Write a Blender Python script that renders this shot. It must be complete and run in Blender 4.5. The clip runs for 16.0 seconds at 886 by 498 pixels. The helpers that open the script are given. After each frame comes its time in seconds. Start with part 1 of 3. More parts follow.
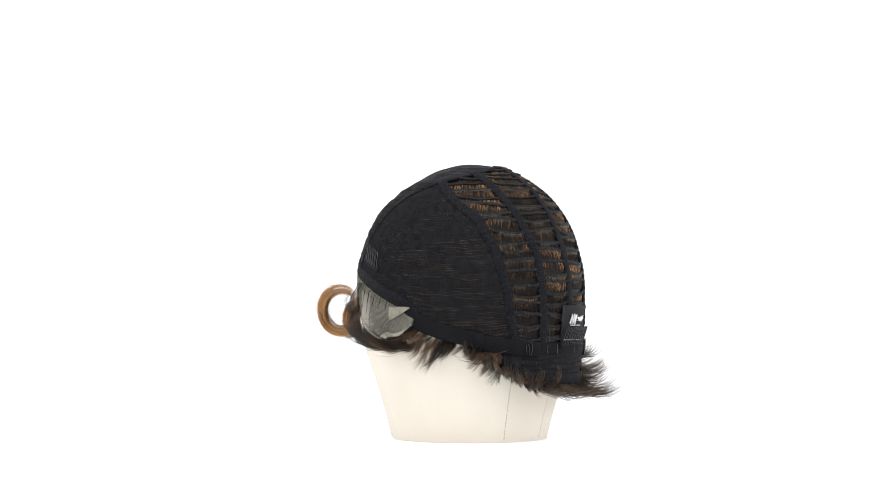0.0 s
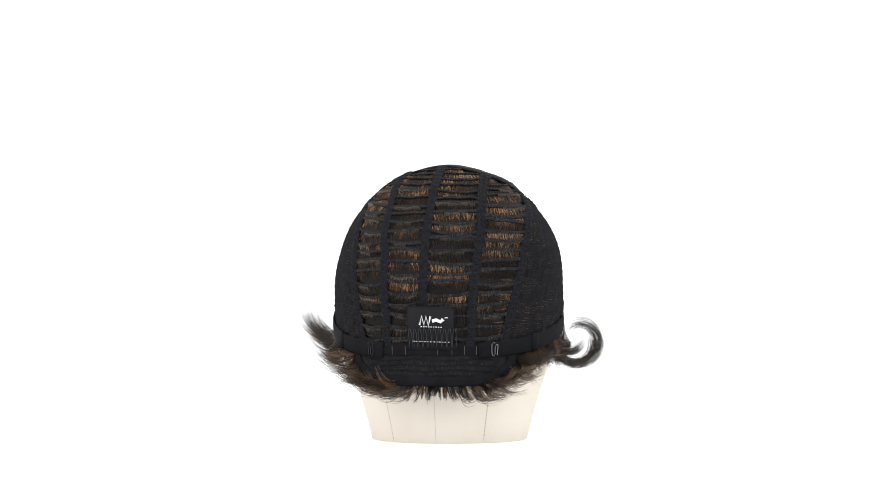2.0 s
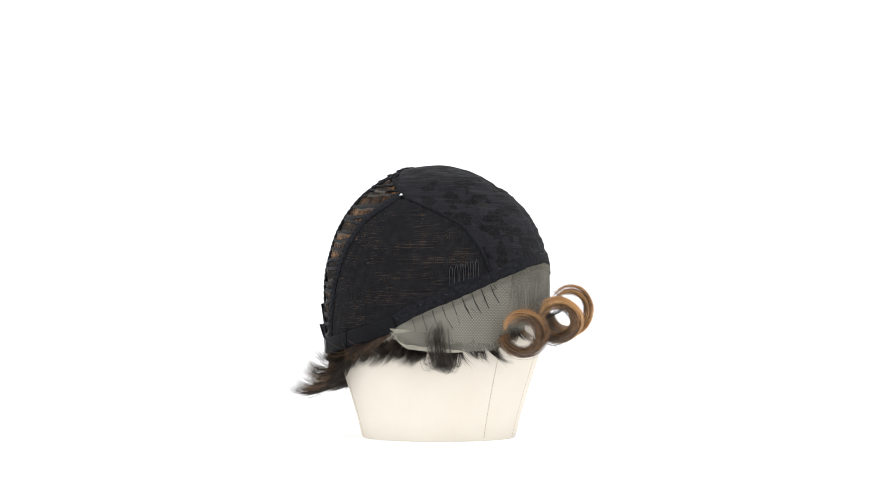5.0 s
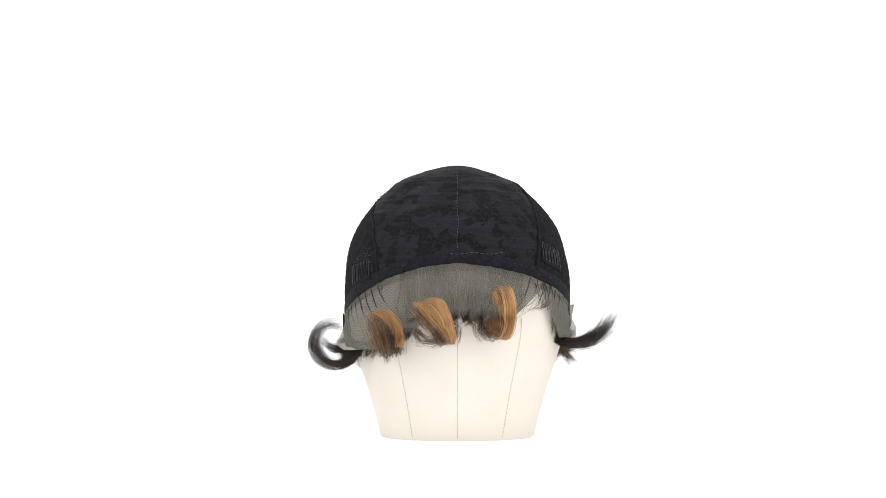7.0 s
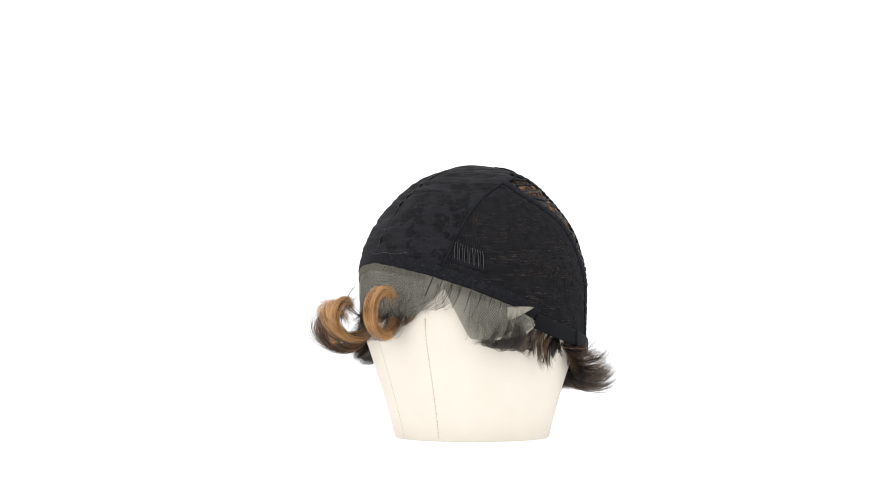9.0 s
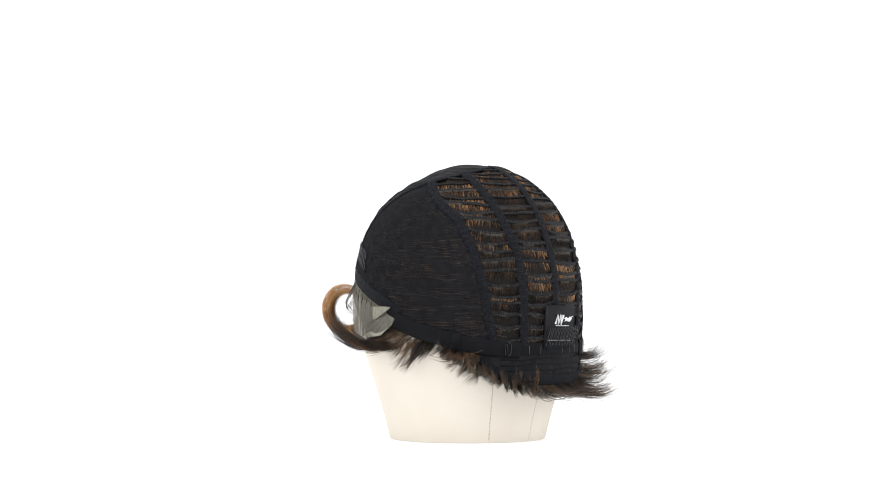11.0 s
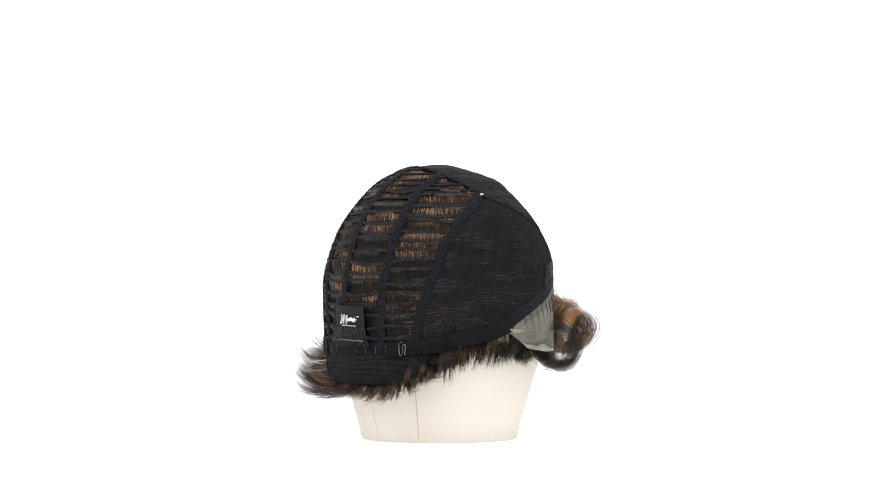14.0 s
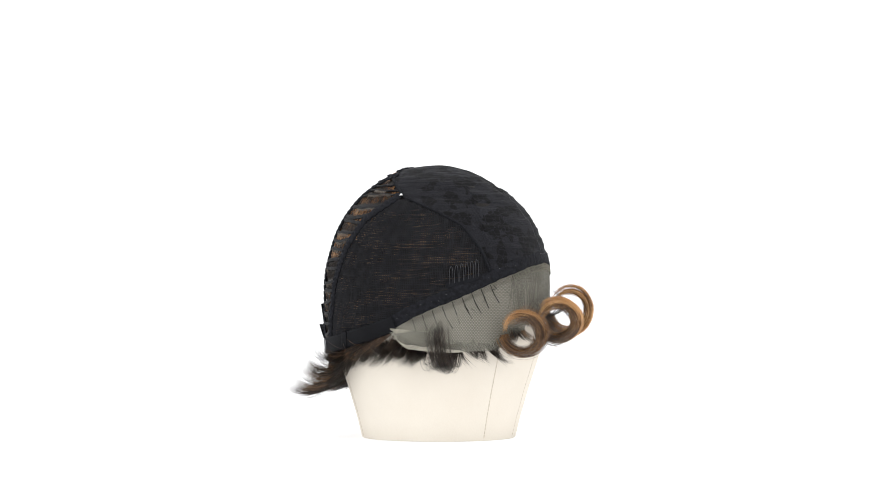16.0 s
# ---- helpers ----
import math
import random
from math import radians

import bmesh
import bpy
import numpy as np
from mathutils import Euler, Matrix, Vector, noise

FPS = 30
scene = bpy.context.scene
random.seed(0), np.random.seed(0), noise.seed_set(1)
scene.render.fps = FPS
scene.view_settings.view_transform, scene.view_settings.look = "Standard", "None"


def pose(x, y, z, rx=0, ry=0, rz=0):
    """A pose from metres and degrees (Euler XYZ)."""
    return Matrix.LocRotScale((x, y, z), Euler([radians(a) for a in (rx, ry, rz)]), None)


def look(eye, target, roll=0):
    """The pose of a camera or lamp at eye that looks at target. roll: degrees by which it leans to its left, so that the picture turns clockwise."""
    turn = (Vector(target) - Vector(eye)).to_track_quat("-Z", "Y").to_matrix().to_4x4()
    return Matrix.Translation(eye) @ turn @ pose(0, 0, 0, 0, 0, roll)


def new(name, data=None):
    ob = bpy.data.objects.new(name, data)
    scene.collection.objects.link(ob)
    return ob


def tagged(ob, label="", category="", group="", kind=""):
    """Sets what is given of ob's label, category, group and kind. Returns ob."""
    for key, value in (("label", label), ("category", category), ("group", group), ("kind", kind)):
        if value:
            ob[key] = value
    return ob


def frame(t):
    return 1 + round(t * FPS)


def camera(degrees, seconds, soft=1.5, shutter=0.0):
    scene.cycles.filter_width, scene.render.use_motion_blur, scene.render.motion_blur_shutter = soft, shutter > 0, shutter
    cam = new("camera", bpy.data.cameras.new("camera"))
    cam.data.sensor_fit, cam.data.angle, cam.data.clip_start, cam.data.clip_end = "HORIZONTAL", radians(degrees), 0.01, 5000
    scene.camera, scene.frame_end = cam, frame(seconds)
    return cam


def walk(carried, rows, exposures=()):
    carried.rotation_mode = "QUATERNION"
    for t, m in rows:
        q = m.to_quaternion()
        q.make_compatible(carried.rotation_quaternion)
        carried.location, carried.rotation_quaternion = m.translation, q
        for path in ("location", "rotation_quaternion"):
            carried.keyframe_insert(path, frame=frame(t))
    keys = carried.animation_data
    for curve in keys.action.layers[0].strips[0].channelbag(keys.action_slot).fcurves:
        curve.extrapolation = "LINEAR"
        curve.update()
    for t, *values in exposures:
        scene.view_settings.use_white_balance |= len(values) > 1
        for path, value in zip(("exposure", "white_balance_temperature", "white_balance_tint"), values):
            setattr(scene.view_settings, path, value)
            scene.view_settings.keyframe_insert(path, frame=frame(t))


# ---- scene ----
PX = 0.000445            # one unit of the plan, in metres
CAM_Z = 0.1485           # the lens stands this high over the table
cam = camera(17.82, 16.0, soft=0.85)
EYE = pose(-0.0094, -2.225, CAM_Z, 90, 0, 0)
walk(cam, [(0.0, EYE), (16.0, EYE)])

# ---- light: an even white world added as fill, with softboxes ----
world = bpy.data.worlds.new("white_fill")
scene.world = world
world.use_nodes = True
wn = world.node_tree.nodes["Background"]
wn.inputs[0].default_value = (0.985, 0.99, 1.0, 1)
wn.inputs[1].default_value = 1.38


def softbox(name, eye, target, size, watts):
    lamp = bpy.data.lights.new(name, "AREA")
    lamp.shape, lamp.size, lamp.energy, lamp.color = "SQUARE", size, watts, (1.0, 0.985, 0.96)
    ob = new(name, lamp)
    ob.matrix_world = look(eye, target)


softbox("softbox_top", (0.0, -0.3, 1.5), (0, 0, 0.1), 1.2, 4.5)
softbox("softbox_left", (-1.5, -1.4, 0.9), (0, 0, 0.12), 0.9, 6)
softbox("softbox_right", (1.5, -1.4, 0.9), (0, 0, 0.12), 0.9, 6)
# unseen fill lamp below the sheet, added to wash out the head's contact shadow
softbox("under_sheet_fill", (0.0, -0.1, -0.45), (0, -0.1, 0.0), 1.6, 5)
scene.view_settings.exposure = 0.0


# ---- materials ----
def mat(name, color, rough=0.8, spec=0.3, metal=0.0):
    m = bpy.data.materials.new(name)
    m.use_nodes = True
    b = m.node_tree.nodes["Principled BSDF"]
    b.inputs["Base Color"].default_value = (*color, 1)
    b.inputs["Roughness"].default_value = rough
    b.inputs["Metallic"].default_value = metal
    b.inputs["Specular IOR Level"].default_value = spec
    return m


def nodes_of(m):
    nt = m.node_tree
    return nt, nt.nodes, nt.links, nt.nodes["Principled BSDF"]


def node(nt, kind, **values):
    n = nt.nodes.new(kind)
    for key, value in values.items():
        n.inputs[key].default_value = value
    return n


def ramp(nt, stops):
    r = nt.nodes.new("ShaderNodeValToRGB")
    el = r.color_ramp.elements
    while len(el) < len(stops):
        el.new(0.5)
    for e, (pos, col) in zip(el, stops):
        e.position, e.color = pos, (*col, 1)
    return r


def cloth(name, dark, light, scale, bump_scale, bump=0.3, rough=0.85, spec=0.14):
    """Woven cloth: tone wanders between two colours, with a fine thread relief."""
    m = mat(name, dark, rough, spec)
    nt, nodes, links, b = nodes_of(m)
    tc = nodes.new("ShaderNodeTexCoord")
    n1 = node(nt, "ShaderNodeTexNoise", Scale=scale, Detail=4.0)
    links.new(tc.outputs["Object"], n1.inputs["Vector"])
    r = ramp(nt, [(0.35, dark), (0.68, light)])
    links.new(n1.outputs["Fac"], r.inputs["Fac"])
    links.new(r.outputs["Color"], b.inputs["Base Color"])
    n2 = node(nt, "ShaderNodeTexVoronoi", Scale=bump_scale)
    links.new(tc.outputs["Object"], n2.inputs["Vector"])
    bp = node(nt, "ShaderNodeBump", Strength=bump, Distance=0.0004)
    links.new(n2.outputs["Distance"], bp.inputs["Height"])
    links.new(bp.outputs["Normal"], b.inputs["Normal"])
    return m


def hair(name, stops, rough=0.3, spec=0.5, scale=90.0, patch=0.5, own=0.75, base=-0.12):
    """Hair: every strand takes its own tone, with slow changes along it."""
    m = mat(name, stops[0][1], rough, spec)
    nt, nodes, links, b = nodes_of(m)
    geo = nodes.new("ShaderNodeNewGeometry")
    tc = nodes.new("ShaderNodeTexCoord")
    n1 = node(nt, "ShaderNodeTexNoise", Scale=scale, Detail=2.0)
    links.new(tc.outputs["Object"], n1.inputs["Vector"])
    mix = nodes.new("ShaderNodeMath")
    mix.operation = "MULTIPLY_ADD"
    links.new(n1.outputs["Fac"], mix.inputs[0])
    mix.inputs[1].default_value = patch
    half = nodes.new("ShaderNodeMath")
    half.operation = "MULTIPLY_ADD"
    links.new(geo.outputs["Random Per Island"], half.inputs[0])
    half.inputs[1].default_value, half.inputs[2].default_value = own, base
    links.new(half.outputs[0], mix.inputs[2])
    r = ramp(nt, stops)
    links.new(mix.outputs[0], r.inputs["Fac"])
    links.new(r.outputs["Color"], b.inputs["Base Color"])
    return m


def stretch_cloth():
    """Ribbed black stretch cloth with a woven pattern of dark leaf patches."""
    m = mat("stretch_cloth", (0.02, 0.02, 0.03), 0.8, 0.16)
    nt, nodes, links, b = nodes_of(m)
    tc = nodes.new("ShaderNodeTexCoord")
    warp = node(nt, "ShaderNodeTexNoise", Scale=160.0, Detail=2.0)
    links.new(tc.outputs["Object"], warp.inputs["Vector"])
    add = nodes.new("ShaderNodeMixRGB")
    add.inputs[0].default_value = 0.006
    links.new(tc.outputs["Object"], add.inputs[1])
    links.new(warp.outputs["Color"], add.inputs[2])
    cell = node(nt, "ShaderNodeTexVoronoi", Scale=185.0)
    rim = node(nt, "ShaderNodeTexVoronoi", Scale=185.0)
    rim.feature = "DISTANCE_TO_EDGE"
    for v in (cell, rim):
        links.new(add.outputs[0], v.inputs["Vector"])
    big = node(nt, "ShaderNodeTexNoise", Scale=75.0, Detail=1.0)
    links.new(tc.outputs["Object"], big.inputs["Vector"])

    def calc(op, x, y):
        n = nodes.new("ShaderNodeMath")
        n.operation = op
        n.use_clamp = op == "MULTIPLY"
        for k, v in enumerate((x, y)):
            if isinstance(v, (int, float)):
                n.inputs[k].default_value = v
            else:
                links.new(v, n.inputs[k])
        return n.outputs[0]

    pick = nodes.new("ShaderNodeSeparateColor")
    links.new(cell.outputs["Color"], pick.inputs[0])
    leaf = calc("GREATER_THAN", calc("ADD", pick.outputs[0], calc("MULTIPLY", calc("SUBTRACT", big.outputs["Fac"], 0.44), 7.0)), 1.0)
    leaf = calc("MULTIPLY", leaf, calc("MULTIPLY", rim.outputs["Distance"], 14.0))
    slow = node(nt, "ShaderNodeTexNoise", Scale=38.0, Detail=3.0)
    links.new(tc.outputs["Object"], slow.inputs["Vector"])
    ground = ramp(nt, [(0.3, (0.0078, 0.0079, 0.0102)), (0.7, (0.0116, 0.0118, 0.0150))])
    links.new(slow.outputs["Fac"], ground.inputs["Fac"])
    r = nodes.new("ShaderNodeMixRGB")
    links.new(leaf, r.inputs[0])
    links.new(ground.outputs["Color"], r.inputs[1])
    r.inputs[2].default_value = (0.0022, 0.0022, 0.0028, 1)
    fine = node(nt, "ShaderNodeTexNoise", Scale=900.0, Detail=2.0)
    links.new(tc.outputs["Object"], fine.inputs["Vector"])
    fr = ramp(nt, [(0.35, (0.62, 0.62, 0.62)), (0.65, (1.3, 1.3, 1.3))])
    links.new(fine.outputs["Fac"], fr.inputs["Fac"])
    mul = nodes.new("ShaderNodeMixRGB")
    mul.blend_type = "MULTIPLY"
    mul.inputs[0].default_value = 1.0
    links.new(r.outputs[0], mul.inputs[1])
    links.new(fr.outputs["Color"], mul.inputs[2])
    links.new(mul.outputs[0], b.inputs["Base Color"])
    sep = nodes.new("ShaderNodeMapping")
    sep.inputs["Scale"].default_value = (45, 45, 420)
    links.new(tc.outputs["Object"], sep.inputs["Vector"])
    rib = node(nt, "ShaderNodeTexNoise", Scale=1.0, Detail=2.0)
    links.new(sep.outputs["Vector"], rib.inputs["Vector"])
    bp = node(nt, "ShaderNodeBump", Strength=0.9, Distance=0.0016)
    links.new(rib.outputs["Fac"], bp.inputs["Height"])
    links.new(bp.outputs["Normal"], b.inputs["Normal"])
    return m


def lace_net():
    """Fine see-through net: threads with tiny holes."""
    m = mat("lace_net", (0.10, 0.095, 0.078), 0.75, 0.2)
    nt, nodes, links, b = nodes_of(m)
    tc = nodes.new("ShaderNodeTexCoord")
    def calc(op, x, y=None):
        n = nodes.new("ShaderNodeMath")
        n.operation = op
        for k, v in enumerate((x, y)):
            if v is None:
                continue
            if isinstance(v, (int, float)):
                n.inputs[k].default_value = v
            else:
                links.new(v, n.inputs[k])
        return n.outputs[0]

    sep = nodes.new("ShaderNodeSeparateXYZ")
    links.new(tc.outputs["Object"], sep.inputs[0])
    around = calc("MULTIPLY", calc("ARCTAN2", sep.outputs["X"], calc("SUBTRACT", -32 * PX, sep.outputs["Y"])), 200 / 2.9)
    height = calc("DIVIDE", sep.outputs["Z"], 2.8 * PX)
    cells = []
    for k in (calc("ADD", around, calc("MULTIPLY", height, 0.5)), calc("SUBTRACT", around, calc("MULTIPLY", height, 0.5))):
        cells.append(calc("ABSOLUTE", calc("SINE", calc("MULTIPLY", k, math.pi))))
    weave = calc("MULTIPLY", cells[0], cells[1])
    big = node(nt, "ShaderNodeTexNoise", Scale=45.0, Detail=3.0)
    links.new(tc.outputs["Object"], big.inputs["Vector"])
    col = ramp(nt, [(0.3, (0.155, 0.149, 0.123)), (0.7, (0.215, 0.206, 0.171))])
    links.new(big.outputs["Fac"], col.inputs["Fac"])
    dim = ramp(nt, [(0.15, (1, 1, 1)), (0.55, (0.4, 0.4, 0.4))])
    links.new(weave, dim.inputs["Fac"])
    mul = nodes.new("ShaderNodeMixRGB")
    mul.blend_type = "MULTIPLY"
    mul.inputs[0].default_value = 1.0
    links.new(col.outputs["Color"], mul.inputs[1])
    links.new(dim.outputs["Color"], mul.inputs[2])
    links.new(mul.outputs[0], b.inputs["Base Color"])
    hole = ramp(nt, [(0.25, (1, 1, 1)), (0.6, (0.4, 0.4, 0.4))])
    links.new(weave, hole.inputs["Fac"])
    links.new(hole.outputs["Color"], b.inputs["Alpha"])
    return m


def canvas():
    """Cream canvas: fine weave, faint blotches."""
    m = mat("canvas", (0.8, 0.7, 0.56), 0.92, 0.1)
    nt, nodes, links, b = nodes_of(m)
    tc = nodes.new("ShaderNodeTexCoord")
    n1 = node(nt, "ShaderNodeTexNoise", Scale=25.0, Detail=5.0)
    links.new(tc.outputs["Object"], n1.inputs["Vector"])
    r = ramp(nt, [(0.3, (0.70, 0.645, 0.565)), (0.7, (0.735, 0.685, 0.605))])
    links.new(n1.outputs["Fac"], r.inputs["Fac"])
    mp = nodes.new("ShaderNodeMapping")
    mp.inputs["Scale"].default_value = (2600, 2600, 260)
    links.new(tc.outputs["Object"], mp.inputs["Vector"])
    n2 = node(nt, "ShaderNodeTexNoise", Scale=1.0, Detail=1.0)
    links.new(mp.outputs["Vector"], n2.inputs["Vector"])
    thread = ramp(nt, [(0.3, (0.972, 0.968, 0.96)), (0.6, (1, 1, 1))])
    links.new(n2.outputs["Fac"], thread.inputs["Fac"])
    mul = nodes.new("ShaderNodeMixRGB")
    mul.blend_type = "MULTIPLY"
    mul.inputs[0].default_value = 1.0
    links.new(r.outputs["Color"], mul.inputs[1])
    links.new(thread.outputs["Color"], mul.inputs[2])
    links.new(mul.outputs[0], b.inputs["Base Color"])
    bp = node(nt, "ShaderNodeBump", Strength=0.12, Distance=0.0003)
    links.new(n2.outputs["Fac"], bp.inputs["Height"])
    links.new(bp.outputs["Normal"], b.inputs["Normal"])
    return m


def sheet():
    """White photo sheet that lets some light through from the fill lamp added below."""
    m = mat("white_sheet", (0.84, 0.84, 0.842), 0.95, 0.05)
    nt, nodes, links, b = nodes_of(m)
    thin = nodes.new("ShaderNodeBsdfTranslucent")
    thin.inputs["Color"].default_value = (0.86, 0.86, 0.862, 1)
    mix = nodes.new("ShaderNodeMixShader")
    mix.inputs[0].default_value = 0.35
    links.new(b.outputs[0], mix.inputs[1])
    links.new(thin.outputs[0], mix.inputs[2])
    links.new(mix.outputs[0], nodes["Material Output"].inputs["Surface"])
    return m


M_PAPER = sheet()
M_CANVAS = canvas()
M_SEAM = cloth("seam_thread", (0.48, 0.425, 0.345), (0.63, 0.56, 0.455), 300, 900)
M_FRONT = stretch_cloth()
M_BLACK = cloth("black_tape", (0.0048, 0.005, 0.0066), (0.009, 0.0095, 0.0122), 120, 1500, 0.5)
M_BAND = cloth("black_lace_ribbon", (0.004, 0.0042, 0.0055), (0.0115, 0.012, 0.0155), 420, 480, 0.9)
M_NET = cloth("black_net", (0.0085, 0.0086, 0.0102), (0.017, 0.017, 0.019), 200, 900)
def weft_cord():
    """Machine-sewn cord: fine upright stitches, dark and grey by turns."""
    m = mat("weft_cord", (0.01, 0.01, 0.012), 0.8, 0.15)
    nt, nodes, links, b = nodes_of(m)
    tc = nodes.new("ShaderNodeTexCoord")
    mp = nodes.new("ShaderNodeMapping")
    mp.inputs["Scale"].default_value = (1300, 1300, 160)
    links.new(tc.outputs["Object"], mp.inputs["Vector"])
    n = node(nt, "ShaderNodeTexNoise", Scale=1.0, Detail=2.0)
    links.new(mp.outputs["Vector"], n.inputs["Vector"])
    r = ramp(nt, [(0.38, (0.004, 0.004, 0.005)), (0.55, (0.0145, 0.0148, 0.0165)), (0.72, (0.055, 0.052, 0.05))])
    links.new(n.outputs["Fac"], r.inputs["Fac"])
    links.new(r.outputs["Color"], b.inputs["Base Color"])
    bp = node(nt, "ShaderNodeBump", Strength=0.8, Distance=0.0006)
    links.new(n.outputs["Fac"], bp.inputs["Height"])
    links.new(bp.outputs["Normal"], b.inputs["Normal"])
    return m


M_WEFT = weft_cord()
M_ROOT = mat("hair_root", (0.12, 0.098, 0.078), 0.35, 0.4)
M_ELASTIC = cloth("elastic", (0.0038, 0.004, 0.0052), (0.0062, 0.0065, 0.0082), 60, 1800, 0.3, 0.85)
M_LACE = lace_net()
M_LACE_CUT = cloth("lace_fold", (0.2, 0.19, 0.155), (0.29, 0.275, 0.225), 300, 900)
M_LACE_PALE = cloth("lace_raw_edge", (0.27, 0.255, 0.21), (0.40, 0.375, 0.315), 300, 900)
M_TACK = mat("grey_thread", (0.09, 0.09, 0.095), 0.8)
M_WIRE = mat("black_wire", (0.05, 0.05, 0.054), 0.22, 0.5, 1.0)
M_MOTIF = cloth("ribbon_motif", (0.012, 0.013, 0.017), (0.02, 0.0215, 0.028), 300, 900)
M_STEEL = mat("steel", (0.24, 0.24, 0.25), 0.3, 0.5, 1.0)
M_INK = mat("white_print", (0.8, 0.8, 0.8), 0.6)
M_SATIN = mat("black_satin", (0.006, 0.006, 0.008), 0.62, 0.2)
M_HAIRMASS = cloth("hair_mass", (0.003, 0.0024, 0.002), (0.008, 0.0054, 0.0038), 90, 700, 0.5, 0.5)
DARK, DEEP = (0.007, 0.005, 0.004), (0.016, 0.010, 0.007)
BROWN, CHESTNUT = (0.046, 0.030, 0.020), (0.14, 0.078, 0.040)
M_HAIR = hair("hair_dark", [(0.0, DARK), (0.42, (0.012, 0.008, 0.006)), (0.75, (0.034, 0.022, 0.015)), (1.0, (0.085, 0.05, 0.028))], 0.36, 0.32)
M_HAIR_MID = hair("hair_brown", [(0.0, DEEP), (0.35, BROWN), (0.6, CHESTNUT), (1.0, (0.38, 0.21, 0.10))])
M_HAIR_WEFT = hair("hair_streaked", [(0.05, DARK), (0.42, (0.022, 0.014, 0.009)), (0.6, (0.072, 0.038, 0.020)), (0.78, (0.25, 0.112, 0.044)), (0.95, (0.54, 0.30, 0.14))], 0.26, 0.4, 40.0, 2.0, 1.0, -1.0)
M_HAIR_NET = hair("hair_behind_net", [(0.0, DARK), (0.25, BROWN), (0.55, (0.12, 0.07, 0.04)), (1.0, (0.52, 0.33, 0.18))])
M_HAIR_WEFT_DARK = hair("hair_streaked_dark", [(0.1, DARK), (0.5, DEEP), (0.75, BROWN), (1.0, (0.20, 0.115, 0.058))], 0.3, 0.25, 40.0, 1.6, 0.9, -0.92)
M_CURL = hair("hair_curl", [(0.05, (0.03, 0.018, 0.011)), (0.35, (0.11, 0.06, 0.028)), (0.62, (0.28, 0.135, 0.052)), (0.9, (0.52, 0.28, 0.115))], 0.26, 0.5, 55.0, 1.2, 0.32, -0.26)
M_CURL_DARK = hair("hair_curl_dark", [(0.05, (0.016, 0.010, 0.007)), (0.4, (0.085, 0.048, 0.025)), (0.7, (0.25, 0.132, 0.058)), (0.95, (0.55, 0.31, 0.135))], 0.26, 0.5, 60.0, 1.0, 0.45, -0.26)
M_CURL_LIGHT = hair("hair_highlight", [(0.05, (0.17, 0.082, 0.03)), (0.4, (0.44, 0.21, 0.072)), (0.9, (0.76, 0.45, 0.20))], 0.26, 0.5, 62.0, 0.7, 0.5, 0.0)


# ---- shape helpers ----
CX, CY = -4.0, -32.0      # the cap's middle, off the turning axis, in plan units


def lerp_table(table, v):
    for (a, fa), (b, fb) in zip(table, table[1:]):
        if v <= b:
            k = max(0.0, min(1.0, (v - a) / (b - a)))
            return fa + (fb - fa) * k
    return table[-1][1]


def radius(y):
    """Radius of the dome at the level y (levels count downwards, 293 is the crown)."""
    if y <= 293:
        return 0.0
    if y < 508:
        c = 1 - (y - 293) / 215
        return 201 * max(0.0, 1 - c * c) ** 0.545
    return 201 - (y - 508) * 0.06


# how the cap departs from a round dome: level, then mean, towards the nape, towards one ear, oval and slanting oval
UNEVEN = [(293, (0, 0, 0, 0, 0)), (300, (1, 10, 1, 5, 0.5)), (320, (4.5, 5.5, 5, -2.5, -2)), (350, (1.0, 1.5, 1.5, 0, 1.7)),
          (400, (0.5, 0, 0.5, -1.5, 0.5)), (450, (-1.5, -0.5, 1, 0, -1.4)), (500, (-2.5, 2, -1, 0.3, -1.8)), (560, (0.5, 2, 0, 0, -1))]


def uneven(a, y):
    c, s = math.cos(radians(a)), math.sin(radians(a))
    terms = (1, c, s, c * c - s * s, 2 * s * c)
    d = sum(lerp_table([(lv, w[k]) for lv, w in UNEVEN], y) * terms[k] for k in range(5))
    if y > 300:            # the stretched cloth is lumpy, most of all round the crown
        d += lerp_table([(300, 1.5), (330, 3.5), (380, 2.0), (480, 1.0)], y) * noise.noise(Vector((3.4 * s, 3.4 * c, y * 0.02)))
    return d


def spot(a, y, off=0.0):
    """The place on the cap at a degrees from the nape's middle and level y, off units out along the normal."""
    r = radius(y) + uneven(a, y)
    if y < 300:
        slope = (radius(300) - radius(296)) / 4
    else:
        slope = (radius(y + 1) - radius(y - 1)) / 2
    n = math.hypot(1, slope)
    r, yy = r + off / n, y - off * slope / n
    if y <= 293.5:
        r, yy = radius(y), y - off
    s, c = math.sin(radians(a)), math.cos(radians(a))
    return Vector(((CX + r * s) * PX, (CY - r * c) * PX, CAM_Z + (441 - yy) * PX))


def free(a, r, y):
    """A place at radius r round the cap's middle, at a degrees and level y."""
    s, c = math.sin(radians(a)), math.cos(radians(a))
    return Vector(((CX + r * s) * PX, (CY - r * c) * PX, CAM_Z + (441 - y) * PX))


def mesh_of(name, verts, faces, smooth=True):
    me = bpy.data.meshes.new(name)
    me.from_pydata([tuple(v) for v in verts], [], faces)
    if smooth:
        me.polygons.foreach_set("use_smooth", [True] * len(me.polygons))
    me.update()
    return me


def part(name, data, material, parent, label=""):
    me = data if isinstance(data, bpy.types.Mesh) else mesh_of(name, *data)
    if material and not me.materials:
        me.materials.append(material)
    ob = new(name, me)
    ob.parent = parent
    return tagged(ob, label)


